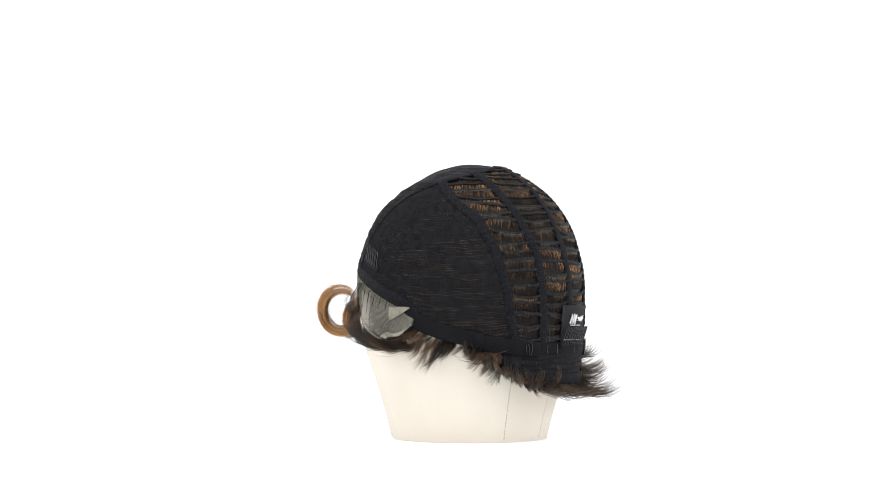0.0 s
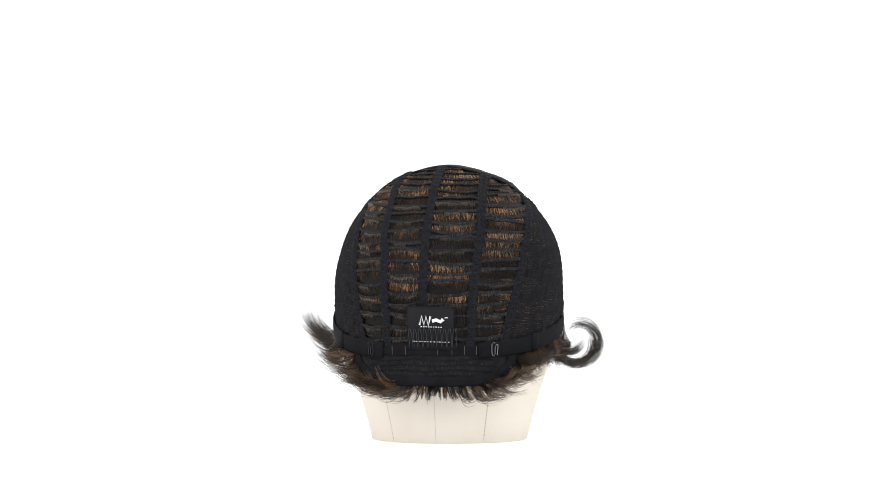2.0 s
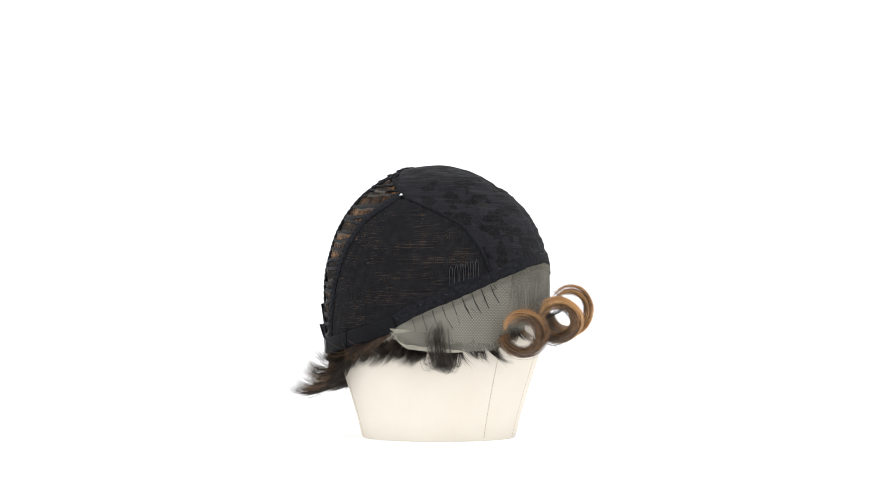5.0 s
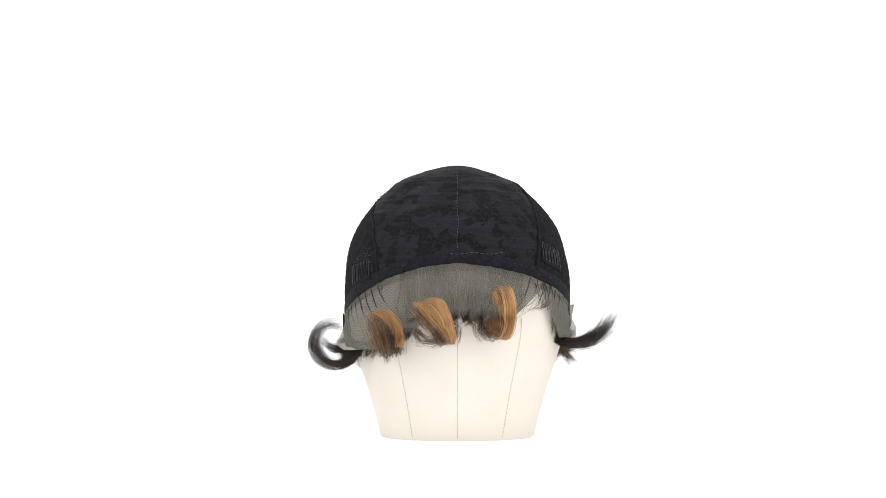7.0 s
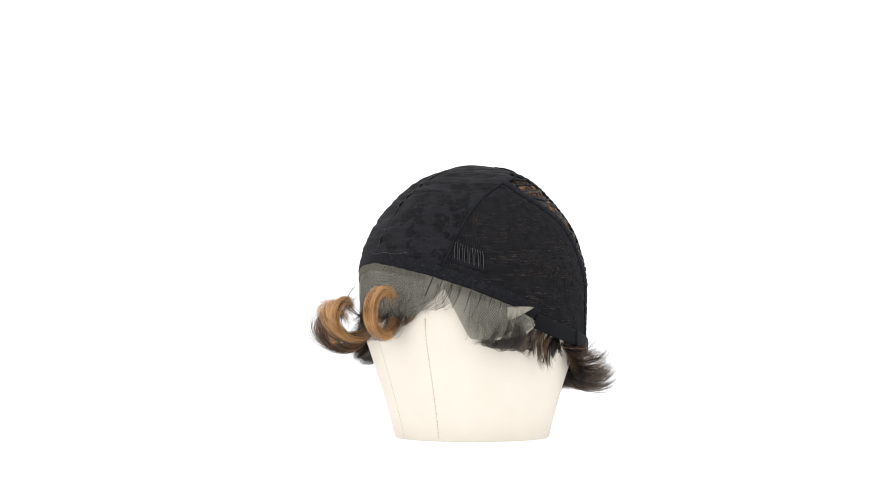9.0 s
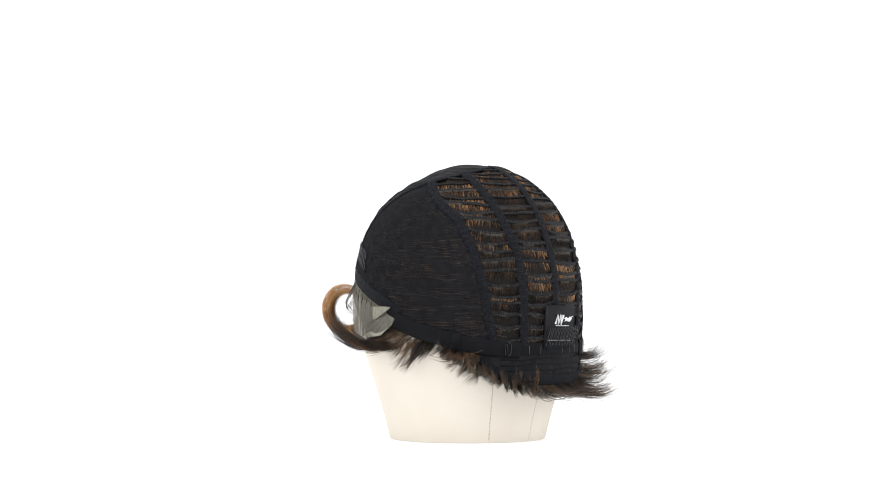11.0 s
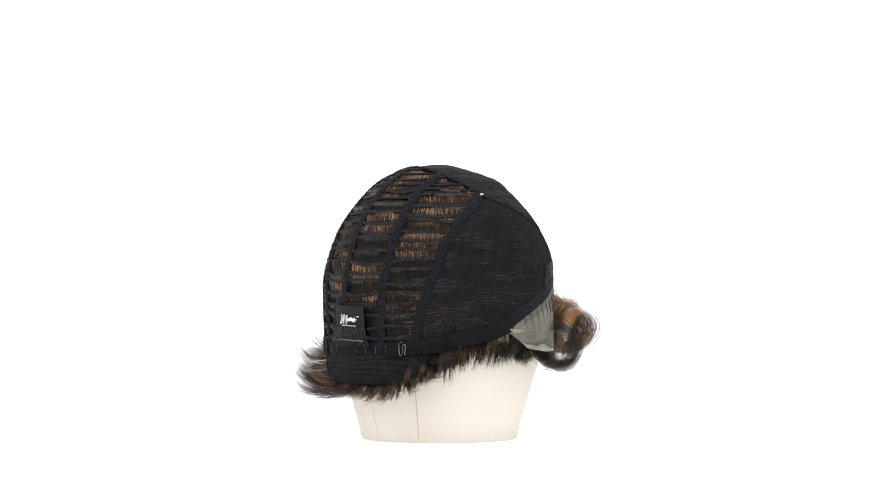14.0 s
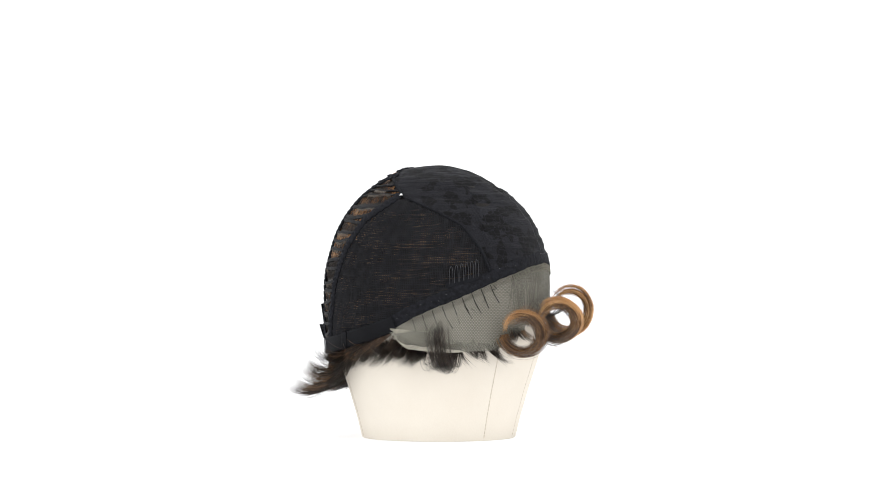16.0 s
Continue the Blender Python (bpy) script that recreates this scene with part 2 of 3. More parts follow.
def grid(fn, nu, nv, flip=False):
    """A sheet of quads over fn(u, v), u and v from 0 to 1."""
    verts = [fn(i / nu, j / nv) for i in range(nu + 1) for j in range(nv + 1)]
    w = nv + 1
    faces = []
    for i in range(nu):
        for j in range(nv):
            q = (i * w + j, (i + 1) * w + j, (i + 1) * w + j + 1, i * w + j + 1)
            faces.append(q[::-1] if flip else q)
    return verts, faces


def strip(path, width, lift, thick, closed=False, edge=None):
    """A flat ribbon that lies on the cap along path, a list of (angle, level): half width, height over the cloth, thickness."""
    n = len(path)
    pts = [spot(a, y, lift) for a, y in path]
    ups = [(spot(a, y, lift + 3) - p).normalized() for (a, y), p in zip(path, pts)]
    verts, faces = [], []
    for i in range(n):
        t = pts[(i + 1) % n if closed else min(i + 1, n - 1)] - pts[(i - 1) if closed or i else 0]
        side = t.cross(ups[i]).normalized()
        w = width * PX * (edge(i) if edge else 1.0)
        up = ups[i] * thick * PX
        for k, h in ((-1, 0), (-1, 0.6), (-0.75, 1), (0.75, 1), (1, 0.6), (1, 0)):
            verts.append(pts[i] + side * (w * k) + up * h)
    for i in range(n if closed else n - 1):
        a, b = i * 6, ((i + 1) % n) * 6
        for k in range(6):
            k2 = (k + 1) % 6
            faces.append((a + k, b + k, b + k2, a + k2))
    if not closed:
        faces += [tuple(range(6)), tuple(range((n - 1) * 6, n * 6))[::-1]]
    return verts, faces


def tubes(curves, sides=3):
    """Many thin tapered tubes in one mesh: curves are (points, radius at each point)."""
    verts, faces = [], []
    for pts, rad in curves:
        base, n = len(verts), len(pts)
        for i, p in enumerate(pts):
            t = pts[min(i + 1, n - 1)] - pts[max(i - 1, 0)]
            s1 = t.cross(Vector((0.31, 0.22, 0.92)))
            if s1.length < 1e-9:
                s1 = Vector((1, 0, 0))
            s1.normalize()
            s2 = t.cross(s1).normalized()
            for k in range(sides):
                c = 2 * math.pi * k / sides
                verts.append(p + (s1 * math.cos(c) + s2 * math.sin(c)) * rad[i])
        for i in range(n - 1):
            for k in range(sides):
                k2 = (k + 1) % sides
                faces.append((base + i * sides + k, base + i * sides + k2, base + (i + 1) * sides + k2, base + (i + 1) * sides + k))
    return verts, faces


# lines on the cap: level or angle tables
CROWN = [(0, 298), (30, 303), (50, 311), (68, 327), (80, 344), (92, 358), (108, 376), (123, 400), (132, 440), (136, 478)]
CROWN_NEG = [(0, 298), (30, 305), (60, 315), (88, 326), (101, 336), (112, 351), (121, 376), (129, 420), (136, 478)]
SEAM_NEG = [(326, 88), (336, 101), (351, 112), (376, 121), (420, 129), (478, 136)]
SEAM_ANGLE = [(350, 80), (358, 92), (376, 108), (400, 123), (440, 132), (478, 136)]
HAIR_POS = [(83, 580), (88, 573), (97, 556), (120, 522), (142, 490), (162, 470), (180, 463)]
HAIR_NEG = [(83, 568), (88, 560), (97, 540), (120, 508), (142, 484), (162, 470), (180, 463)]
LACE_LOW = [(84, 578), (95, 610), (110, 617), (140, 614), (152, 594), (165, 566), (180, 557)]
BAND_A = [(326, -87), (390, -56), (440, -48), (500, -43), (560, -40), (604, -37)]
BAND_B = [(309, -56), (322, -46), (345, -38), (380, -31), (450, -24.5), (560, -22), (604, -22)]
BAND_C = [(300, -2), (340, -2), (450, -3), (604, -3)]
BAND_D = [(311, 54), (322, 44), (345, 34), (380, 29), (450, 24), (520, 21), (604, 20)]
BAND_E = [(348, 80), (390, 62), (440, 52), (500, 45), (560, 40), (604, 37)]
BANDS = (BAND_A, BAND_B, BAND_C, BAND_D, BAND_E)


def hairline(a):
    return lerp_table(HAIR_POS if a > 0 else HAIR_NEG, abs(a))


def crown(a):
    return lerp_table(CROWN if a > 0 else CROWN_NEG, abs(a))


def strap_mid(a):
    """Middle level of the elastic strap between the hook and the lace's tip."""
    return lerp_table([(24, 613), (50, 604), (75, 584), (90, 566)], abs(a)) - (6 if a < 0 else 0) * max(0, (abs(a) - 40) / 50)


def cap_edge(a):
    """Lowest level of the cap at that angle."""
    b = abs(a)
    if b < 43:
        return 671 - 34 * (b / 43) ** 5
    if b < 86:
        return strap_mid(a) + 12
    return lerp_table(LACE_LOW, b) - (14 if a < 0 else 0)


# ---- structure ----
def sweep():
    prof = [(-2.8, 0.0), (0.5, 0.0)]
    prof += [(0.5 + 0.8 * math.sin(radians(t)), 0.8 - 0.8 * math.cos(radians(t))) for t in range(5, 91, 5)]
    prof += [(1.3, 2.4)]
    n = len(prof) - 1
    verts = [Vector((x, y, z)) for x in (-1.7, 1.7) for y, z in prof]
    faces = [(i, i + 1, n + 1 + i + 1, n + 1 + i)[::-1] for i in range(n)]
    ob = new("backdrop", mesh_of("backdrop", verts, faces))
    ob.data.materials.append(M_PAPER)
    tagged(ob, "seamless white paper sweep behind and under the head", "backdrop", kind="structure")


sweep()


# ---- mannequin head ----
def build_head():
    prof = [(301, 2)] + [(y, max(3.0, radius(y) - 10 if y < 322 else radius(y) - 5)) for y in (304, 311, 326, 345, 370, 400, 430, 460, 490, 520, 550, 575)]
    prof += [(600, 188), (620, 181), (650, 171.5), (690, 158.5), (735, 145.5), (772.6, 136), (774, 134), (774.4, 0.5)]
    n = 96
    verts, faces = [], []
    for y, r in prof:
        for k in range(n):
            a = 360 * k / n
            verts.append(spot(a, y, -6) if 320 < y < 560 else free(a, r - (8 if y <= 320 else 0), y))
    for i in range(len(prof) - 1):
        for k in range(n):
            k2 = (k + 1) % n
            faces.append((i * n + k, (i + 1) * n + k, (i + 1) * n + k2, i * n + k2))
    cloth_faces = len(faces)
    body = [(y, r) for y, r in prof if y >= 550][:-2]
    for a in (0, 35, -35, 145, -145, 180):
        y = 560.0
        k = 0
        while y < 769:
            step = 4.6 if k % 2 == 0 else 2.2
            w = (1.4 if k % 2 == 0 else 0.8) * (0.55 if a in (0, 180) else 1.0)
            base = len(verts)
            for yy in (y, y + step):
                r = lerp_table([(q, v) for q, v in body], yy)
                d = w / r * 57.3
                verts += [free(a - d, r - 0.3, yy), free(a, r + (0.7 if k % 2 == 0 else 0.2), yy), free(a + d, r - 0.3, yy)]
            faces += [(base, base + 1, base + 4, base + 3), (base + 1, base + 2, base + 5, base + 4)]
            y += step
            k += 1
    me = mesh_of("mannequin_head", verts, faces)
    me.materials.append(M_CANVAS)
    me.materials.append(M_SEAM)
    me.polygons.foreach_set("material_index", [0] * cloth_faces + [1] * (len(faces) - cloth_faces))
    ob = new("mannequin_head", me)
    return tagged(ob, "cream canvas-covered mannequin head with stitched upright seams", "mannequin head")


head = build_head()


# ---- the wig ----
wig = tagged(new("wig"), "short dark brown wig turned inside out on the canvas head", "wig")
rnd = random.Random(7)


def levels(y0, y1, v):
    """Even steps along the dome's profile between two levels."""
    f = lambda y: math.acos(max(-1, min(1, 1 - (y - 293) / 215))) if y < 508 else math.pi / 2 + (y - 508) / 215
    g = lambda u: 293 + 215 * (1 - math.cos(u)) if u < math.pi / 2 else 508 + (u - math.pi / 2) * 215
    return g(f(y0) + (f(y1) - f(y0)) * v)


def fold(a, y):
    """Height of the shallow creases in the front panel."""
    f = 2.0 * noise.noise(Vector((a * 0.06, y * 0.09, 0))) + 2.0 * noise.noise(Vector((a * 0.022 + y * 0.004, y * 0.16, 5)))
    return 0.6 + f * min(1, (y - 293) / 20)


def front_panel(u, v):
    a = -180 + 360 * u
    low = crown(a) if abs(a) < 136 else hairline(a)
    y = levels(293, low, v)
    return spot(a, y, fold(a, y))


part("front_panel", grid(front_panel, 200, 90), M_FRONT, wig, "black stretch cloth panel with a woven leaf pattern")


def under(u, v):
    a = -180 + 360 * u
    low = cap_edge(a) - 10 if abs(a) < 84 else hairline(a) - 2
    return spot(a, levels(293.2, low, v), -1.2)


part("hair_layer", grid(under, 120, 40), M_HAIRMASS, wig, "dark brown hair lying under the cap")


# seams
def seam_path(sign, lift=0):
    path = [(sign * lerp_table([(0, 0), (1, 80)], k / 24), 0) for k in range(25)]
    path = [(a, crown(a) + lift) for a, _ in path]
    path += [(sign * lerp_table(SEAM_ANGLE if sign > 0 else SEAM_NEG, y), y + lift) for y in range(354 if sign > 0 else 328, 480, 5)]
    return path


for sign in (-1, 1):
    seam = part("seam", strip(seam_path(sign), 2.6, 0.4, 2.6), M_BLACK, wig)
    path = seam_path(sign)
    part("stitching", tubes([([spot(*path[i], 3.4), spot(0.45 * path[i][0] + 0.55 * path[i + 1][0], 0.45 * path[i][1] + 0.55 * path[i + 1][1], 3.5)], [0.5 * PX] * 2) for i in range(2, len(path) - 1)], 4), M_MOTIF, seam)
part("seam", tubes([([spot(180 + 0.4 * math.sin(y * 0.1), y + q, fold(180, y + q) + 0.5) for q in (0, 3.4)], [0.35 * PX] * 2) for y in range(306, 444, 5)], 4), M_TACK, wig, "thin centre seam of the front panel")

# dark tape along the front hairline
def front_tape():
    angles = [86 + 188 * k / 90 for k in range(91)]
    angles = [a if a <= 180 else a - 360 for a in angles]
    return [(a, hairline(a) - 9) for a in angles]


part("front_tape", strip(front_tape(), 11, 0.6, 1.8, edge=lambda i: 1 + 0.06 * math.sin(i * 2.1)), M_BAND, wig, "black tape sewn along the front hairline")


# side nets
def side_net(sign):
    def alpha_range(y):
        table = BAND_E if sign > 0 else BAND_A
        lo = abs(lerp_table(table, y))
        if y < 478:
            hi = lerp_table(SEAM_ANGLE if sign > 0 else SEAM_NEG, y)
        else:
            inv = sorted((hy, ha) for ha, hy in (HAIR_POS if sign > 0 else HAIR_NEG))
            hi = min(138, lerp_table(inv, y + 10))
            if y > 560:
                hi = min(hi, lerp_table([(560, 88), (575, 72), (590, 52), (600, 40)], y))
        return lo, max(lo + 0.2, hi)

    verts, faces = [], []

    def thread(path, w):
        v, f = [], []
        pts = [spot(sign * a, y, l) for a, y, l in path]
        for i, p in enumerate(pts):
            t = pts[min(i + 1, len(pts) - 1)] - pts[max(i - 1, 0)]
            up = (spot(sign * path[i][0], path[i][1], path[i][2] + 3) - p).normalized()
            side = t.cross(up).normalized() * w * PX
            verts.extend((p - side, p + up * w * PX, p + side))
        base = len(verts) - 3 * len(pts)
        for i in range(len(pts) - 1):
            for k in range(2):
                a0 = base + i * 3 + k
                faces.append((a0, a0 + 1, a0 + 4, a0 + 3))

    y = 350.0 if sign > 0 else 328.0
    row = 0
    while y < 604:
        lo, hi = alpha_range(y)
        n = max(2, int((hi - lo) / 1.8))
        wob = rnd.uniform(-1, 1)
        thread([(lo + (hi - lo) * k / n, y + wob * 0.6 + 1.2 * math.sin(k * 0.21 + row * 0.35) + 6 * math.sin(math.pi * k / n), 0.6) for k in range(n + 1)],
               0.75 if row % 3 else 0.9)
        y += 4.1 if y > 420 else 3.4
        row += 1
    for k in range(104):
        a = 36 + (138 - 36) * k / 103
        path = []
        for y in range(326, 604, 5):
            lo, hi = alpha_range(y)
            if lo <= a <= hi:
                path.append((a + 0.25 * math.sin(y * 0.11 + k), y, 0.8 + 0.3 * math.sin(y * 0.5)))
        if len(path) > 2:
            thread(path, 0.95)
    return verts, faces


for sign in (-1, 1):
    part("side_net", side_net(sign), M_NET, wig, "black open net over brown hair")


def side_hair(sign):
    """Hair that shows through the side net."""
    curves = []
    for k in range(5200):
        a = rnd.uniform(40, 134)
        y = rnd.uniform(352, 590)
        if y < crown(sign * a) + 4 or y > (hairline(sign * a) - 14 if a > 86 else strap_mid(sign * a) - 6) or a < abs(lerp_table(BAND_E, y)):
            continue
        if noise.noise(Vector((a * 0.05, y * 0.045, 3.0 * sign))) < rnd.uniform(-0.15, 0.3):
            continue
        ln = rnd.uniform(16, 46)
        pts = [spot(sign * (a - ln * 0.29 * q), y + 3.0 * q * rnd.uniform(0.2, 1.6), -1.6 + 0.9 * math.sin(math.pi * q)) for q in (0, 0.33, 0.66, 1)]
        w = rnd.uniform(0.18, 0.38) * PX
        curves.append((pts, [w * 0.5, w, w, w * 0.3]))
    return tubes(curves)


for sign in (-1, 1):
    part("side_hair", side_hair(sign), M_HAIR_NET, wig, "brown hair behind the side net")


# wefts between the ribbons at the back
def weft_rows():
    rows = []
    y = 300.0
    step = 18.5
    while y < 598:
        rows.append(y)
        slope = (radius(y + 1) - radius(y))
        y += max(5.5, step / math.hypot(1, slope))
    return rows


ROWS = weft_rows()
# levels at which the hair between the ribbons is ginger, column by column; it is dark elsewhere
BRIGHT = (((328, 442), (500, 528)), ((298, 345), (440, 515)), ((298, 350), (375, 400), (450, 482), (500, 530)), ((298, 382), (395, 450), (500, 535)))
for col in range(4):
    left, right = BANDS[col], BANDS[col + 1]
    for i, y in enumerate(ROWS):
        a0, a1 = lerp_table(left, y), lerp_table(right, y)
        n = 14
        j0, j1, sag = rnd.uniform(-5, 5), rnd.uniform(-5, 5), rnd.uniform(-2, 6)
        if y < 335:
            j0, j1, sag = j0 * 0.4, j1 * 0.4, sag * 0.4
        path = []
        for k in range(n + 1):
            q = k / n
            a = a0 + (a1 - a0) * q
            yy = y + j0 + (j1 - j0) * q + sag * math.sin(math.pi * q) + 0.5 * math.sin(k * 1.1 + i)
            if yy > crown(a) + 2:
                path.append((a, yy))
        if len(path) < 4:
            continue
        thin = 1.0 if y > 360 else 0.6
        phase = rnd.uniform(0, 6)
        weft = part("weft", strip(path, rnd.uniform(2.3, 3.7) * thin, 0.8, 2.6, edge=lambda q: 1 + 0.06 * math.sin(q * 1.3 + phase)), M_WEFT, wig)
        # the short lengths of hair that hang from this row down to the next
        nxt = ROWS[i + 1] if i + 1 < len(ROWS) else y + 12
        curves = []
        lean = rnd.uniform(-0.6, 0.6)
        fill = int((a1 - a0) * (13 if y < 540 else 2.2))
        for k in range(fill):
            q = rnd.random()
            a, yy = path[min(len(path) - 1, int(q * len(path)))]
            a += rnd.uniform(-0.8, 0.8)
            drop = (nxt - y) * rnd.uniform(0.45, 1.05)
            sw = lean * 1.6 + rnd.gauss(0, 0.8)
            bow = rnd.uniform(0.2, 2.0)
            pts = [spot(a + sw * f, min(yy + drop * f, 603), -0.9 + bow * math.sin(math.pi * (0.15 + 0.8 * f))) for f in (0, 0.35, 0.7, 1)]
            w = rnd.uniform(0.14, 0.3) * PX
            curves.append((pts, [w, w, w * 0.9, w * 0.4]))
        part("weft_hair", tubes(curves), M_HAIR_WEFT if any(lo < y < hi for lo, hi in BRIGHT[col]) else M_HAIR_WEFT_DARK, weft)
        # pale hair roots that stick out under the cord like the teeth of a comb
        if y > 335 and rnd.random() < 0.7:
            ticks, q0 = [], rnd.uniform(0, 0.4)
            q1 = rnd.uniform(q0 + 0.3, 1.0)
            for k in range(int((a1 - a0) * (q1 - q0) * 1.9)):
                q = q0 + (q1 - q0) * (k + rnd.uniform(-0.2, 0.2)) / max(1, int((a1 - a0) * (q1 - q0) * 1.9))
                at = max(0.0, min(0.999, q)) * (len(path) - 1)
                j = int(at)
                a = path[j][0] + (path[j + 1][0] - path[j][0]) * (at - j)
                yy = path[j][1] + (path[j + 1][1] - path[j][1]) * (at - j)
                ticks.append(([spot(a, yy + 1.5 * thin, 3.2), spot(a + lean * 0.3, yy + rnd.uniform(4.5, 7.5) * thin, 1.6)], [0.34 * PX, 0.2 * PX]))
            if ticks:
                part("root_fringe", tubes(ticks), M_ROOT, weft)

for table in BANDS:
    y0, y1 = table[0][0], table[-1][0]
    path = [(lerp_table(table, y), y) for y in (levels(y0, y1 + 2, k / 160) for k in range(161))]
    part("lace_ribbon", strip(path, 7.0, 0.6, 3.2, edge=lambda i: 0.92 + 0.42 * abs(math.sin(i * 0.6))), M_BAND, wig, "black scalloped lace ribbon")

# small knots along the ribbons
for table in (BAND_A, BAND_B, BAND_D, BAND_E):
    curves = []
    for k in range(34):
        y = levels(table[0][0] + 3, 600, k / 33)
        a = lerp_table(table, y)
        ring = [spot(a + 1.15 * math.cos(c), y + 3.6 * math.sin(c) * (1 if y > 380 else 0.6), 4.0) for c in [2 * math.pi * q / 8 for q in range(9)]]
        curves.append((ring, [0.9 * PX] * 9))
    part("embroidery", tubes(curves), M_MOTIF, wig)


# nape
def nape(u, v):
    a = -43 + 86 * u
    top = 604
    low = cap_edge(a) - 4
    return spot(a, top + (low - top) * v, 0.5 + 0.8 * noise.noise(Vector((a * 0.08, v * 4, 3))))


part("nape_panel", grid(nape, 48, 14), M_NET, wig, "black ribbed nape panel")
for k in range(4):
    y = 629 + k * 9
    part("nape_rib", strip([(a, y + 1.5 * math.sin(a * 0.2 + k)) for a in range(-34, 35, 2)], 1.4, 0.9, 1.3), M_BLACK, wig)
part("nape_tape", strip([(a, 611 + 0.6 * math.sin(a * 0.3)) for a in range(-38, 39, 2)], 10.5, 1.6, 2.2), M_ELASTIC, wig, "black tape across the nape")
part("nape_binding", strip([(-43 + 86 * k / 60, cap_edge(-43 + 86 * k / 60) - 6) for k in range(61)], 8.5, 1.4, 2.4, edge=lambda i: 1 + 0.05 * math.sin(i * 2.6)), M_BLACK, wig, "curved black binding at the nape's lower edge")
for a in (-25, -19, -12, 4, 11, 17, 23):
    part("stitch", strip([(a, 605), (a, 613), (a, 620)], 0.35, 3.9, 0.6), M_TACK, wig)

def nape_flecks():
    """Brown hair ends that show through the nape panel."""
    curves = []
    for _ in range(90):
        a, y = rnd.uniform(-34, 34), rnd.uniform(630, 654)
        pts = [spot(a, y, 1.2), spot(a + rnd.uniform(-0.5, 0.5), y + rnd.uniform(2, 5), 1.7)]
        curves.append((pts, [0.4 * PX, 0.25 * PX]))
    return tubes(curves)


part("hair_ends", nape_flecks(), M_HAIR, wig)
part("thread_knot", tubes([([spot(80.5, 351, 3), spot(82, 349.5, 6), spot(83, 351, 5), spot(81.5, 352, 6.5)], [1.1 * PX] * 4)], 5), M_INK, wig, "small white knot of thread")

# pale tacking thread on the front tape
curves = []
for k in range(60):
    a = -150 + k * 5.1 + rnd.uniform(-1.5, 1.5)
    a = (a + 180) % 360 - 180
    if abs(a) > 88:
        y = hairline(a) - 12 + rnd.uniform(-5, 6)
        curves.append(([spot(a, y, 2.7), spot(a + rnd.uniform(-0.9, 0.9), y + rnd.uniform(-1.5, 1.5), 2.9)], [0.4 * PX] * 2))
for k in range(11):
    a = 176 + k * 2.6
    a = a if a <= 180 else a - 360
    curves.append(([spot(a, 449 + 1.5 * math.sin(k), 2.4), spot(a + 1.7, 449 + 1.5 * math.sin(k + 0.7), 2.5)], [0.35 * PX] * 2))
part("tacking_thread", tubes(curves, 4), M_TACK, wig, "faint grey tacking stitches")

# elastic straps with their hooks
for sign in (-1, 1):
    path = [(sign * (24 + 64 * k / 40), strap_mid(sign * (24 + 64 * k / 40))) for k in range(41)]
    strap = part("elastic_strap", strip(path, 13.5, 3.6, 2.6), M_ELASTIC, wig, "wide black elastic strap")
    a = sign * 56
    part("strap_loop", strip([(a, strap_mid(a) - 15), (a, strap_mid(a)), (a, strap_mid(a) + 15)], 8, 5.8, 2.0), M_ELASTIC, strap)
    h = 32 if sign > 0 else -31
    wire = [(0, -15), (-1.1, -16.5), (-2.0, -12), (-2.0, 4), (-1.4, 11), (-0.5, 12), (0.1, 8), (0.1, -6), (0.7, -12), (1.6, -12.5), (1.9, -8), (1.5, 10)]
    pts = [spot(h + sign * dx * 0.8, 612 + dy * 0.82, 7.6) for dx, dy in wire]
    part("hook", tubes([(pts, [0.8 * PX] * len(pts))], 6), M_STEEL if sign > 0 else M_WIRE, strap, "bent wire hook")


# combs
def comb(a_mid, y_mid, tilt, teeth, pitch, height, base, lift, label):
    """A sewn-on comb: a tape-covered spine and a row of long wire loops that point upwards."""
    deg = pitch / 200 * 57.3
    half = teeth * deg / 2 + deg * 0.4

    def on(da, dy, off):
        return (a_mid + da, y_mid + dy + tilt * da, off)

    path = [on(-half + 2 * half * k / 10, 0, 0)[:2] for k in range(11)]
    spine = part("comb", strip(path, 5.5, base - 1.5, 2.2), M_BLACK, wig, label)
    for k in range(teeth):
        da = (k - (teeth - 1) / 2) * deg
        q = deg * 0.36
        pts = [spot(*on(da + s * q, -dy * height, base + 1.0 + lift * dy)) for s, dy in
               ((-1, 0), (-0.95, 0.35), (-0.85, 0.7), (-0.5, 0.95), (0, 1.0), (0.5, 0.95), (0.85, 0.7), (0.95, 0.35), (1, 0))]
        part("tooth", tubes([(pts, [0.75 * PX] * 9)], 5), M_WIRE, spine)


comb(-122, 467, 1.15, 6, 9.0, 29, 2.6, 2.0, "small black wire comb sewn inside the temple")
comb(122.5, 495, -0.9, 6, 9.0, 29, 2.6, 2.0, "small black wire comb sewn inside the temple")
comb(1.8, 605, 0.0, 10, 8.0, 31, 6.0, 8.0, "black wire comb sewn inside the nape")


# brand label: satin tab with unreadable white marks
def tab(u, v):
    a = -10.5 + 22.5 * u
    y = 536 + 70 * v + 2.0 * u
    out = 5.0 + 8 * (1 - v) ** 1.4 * (0.35 + 0.65 * u)
    return spot(a, y, out)


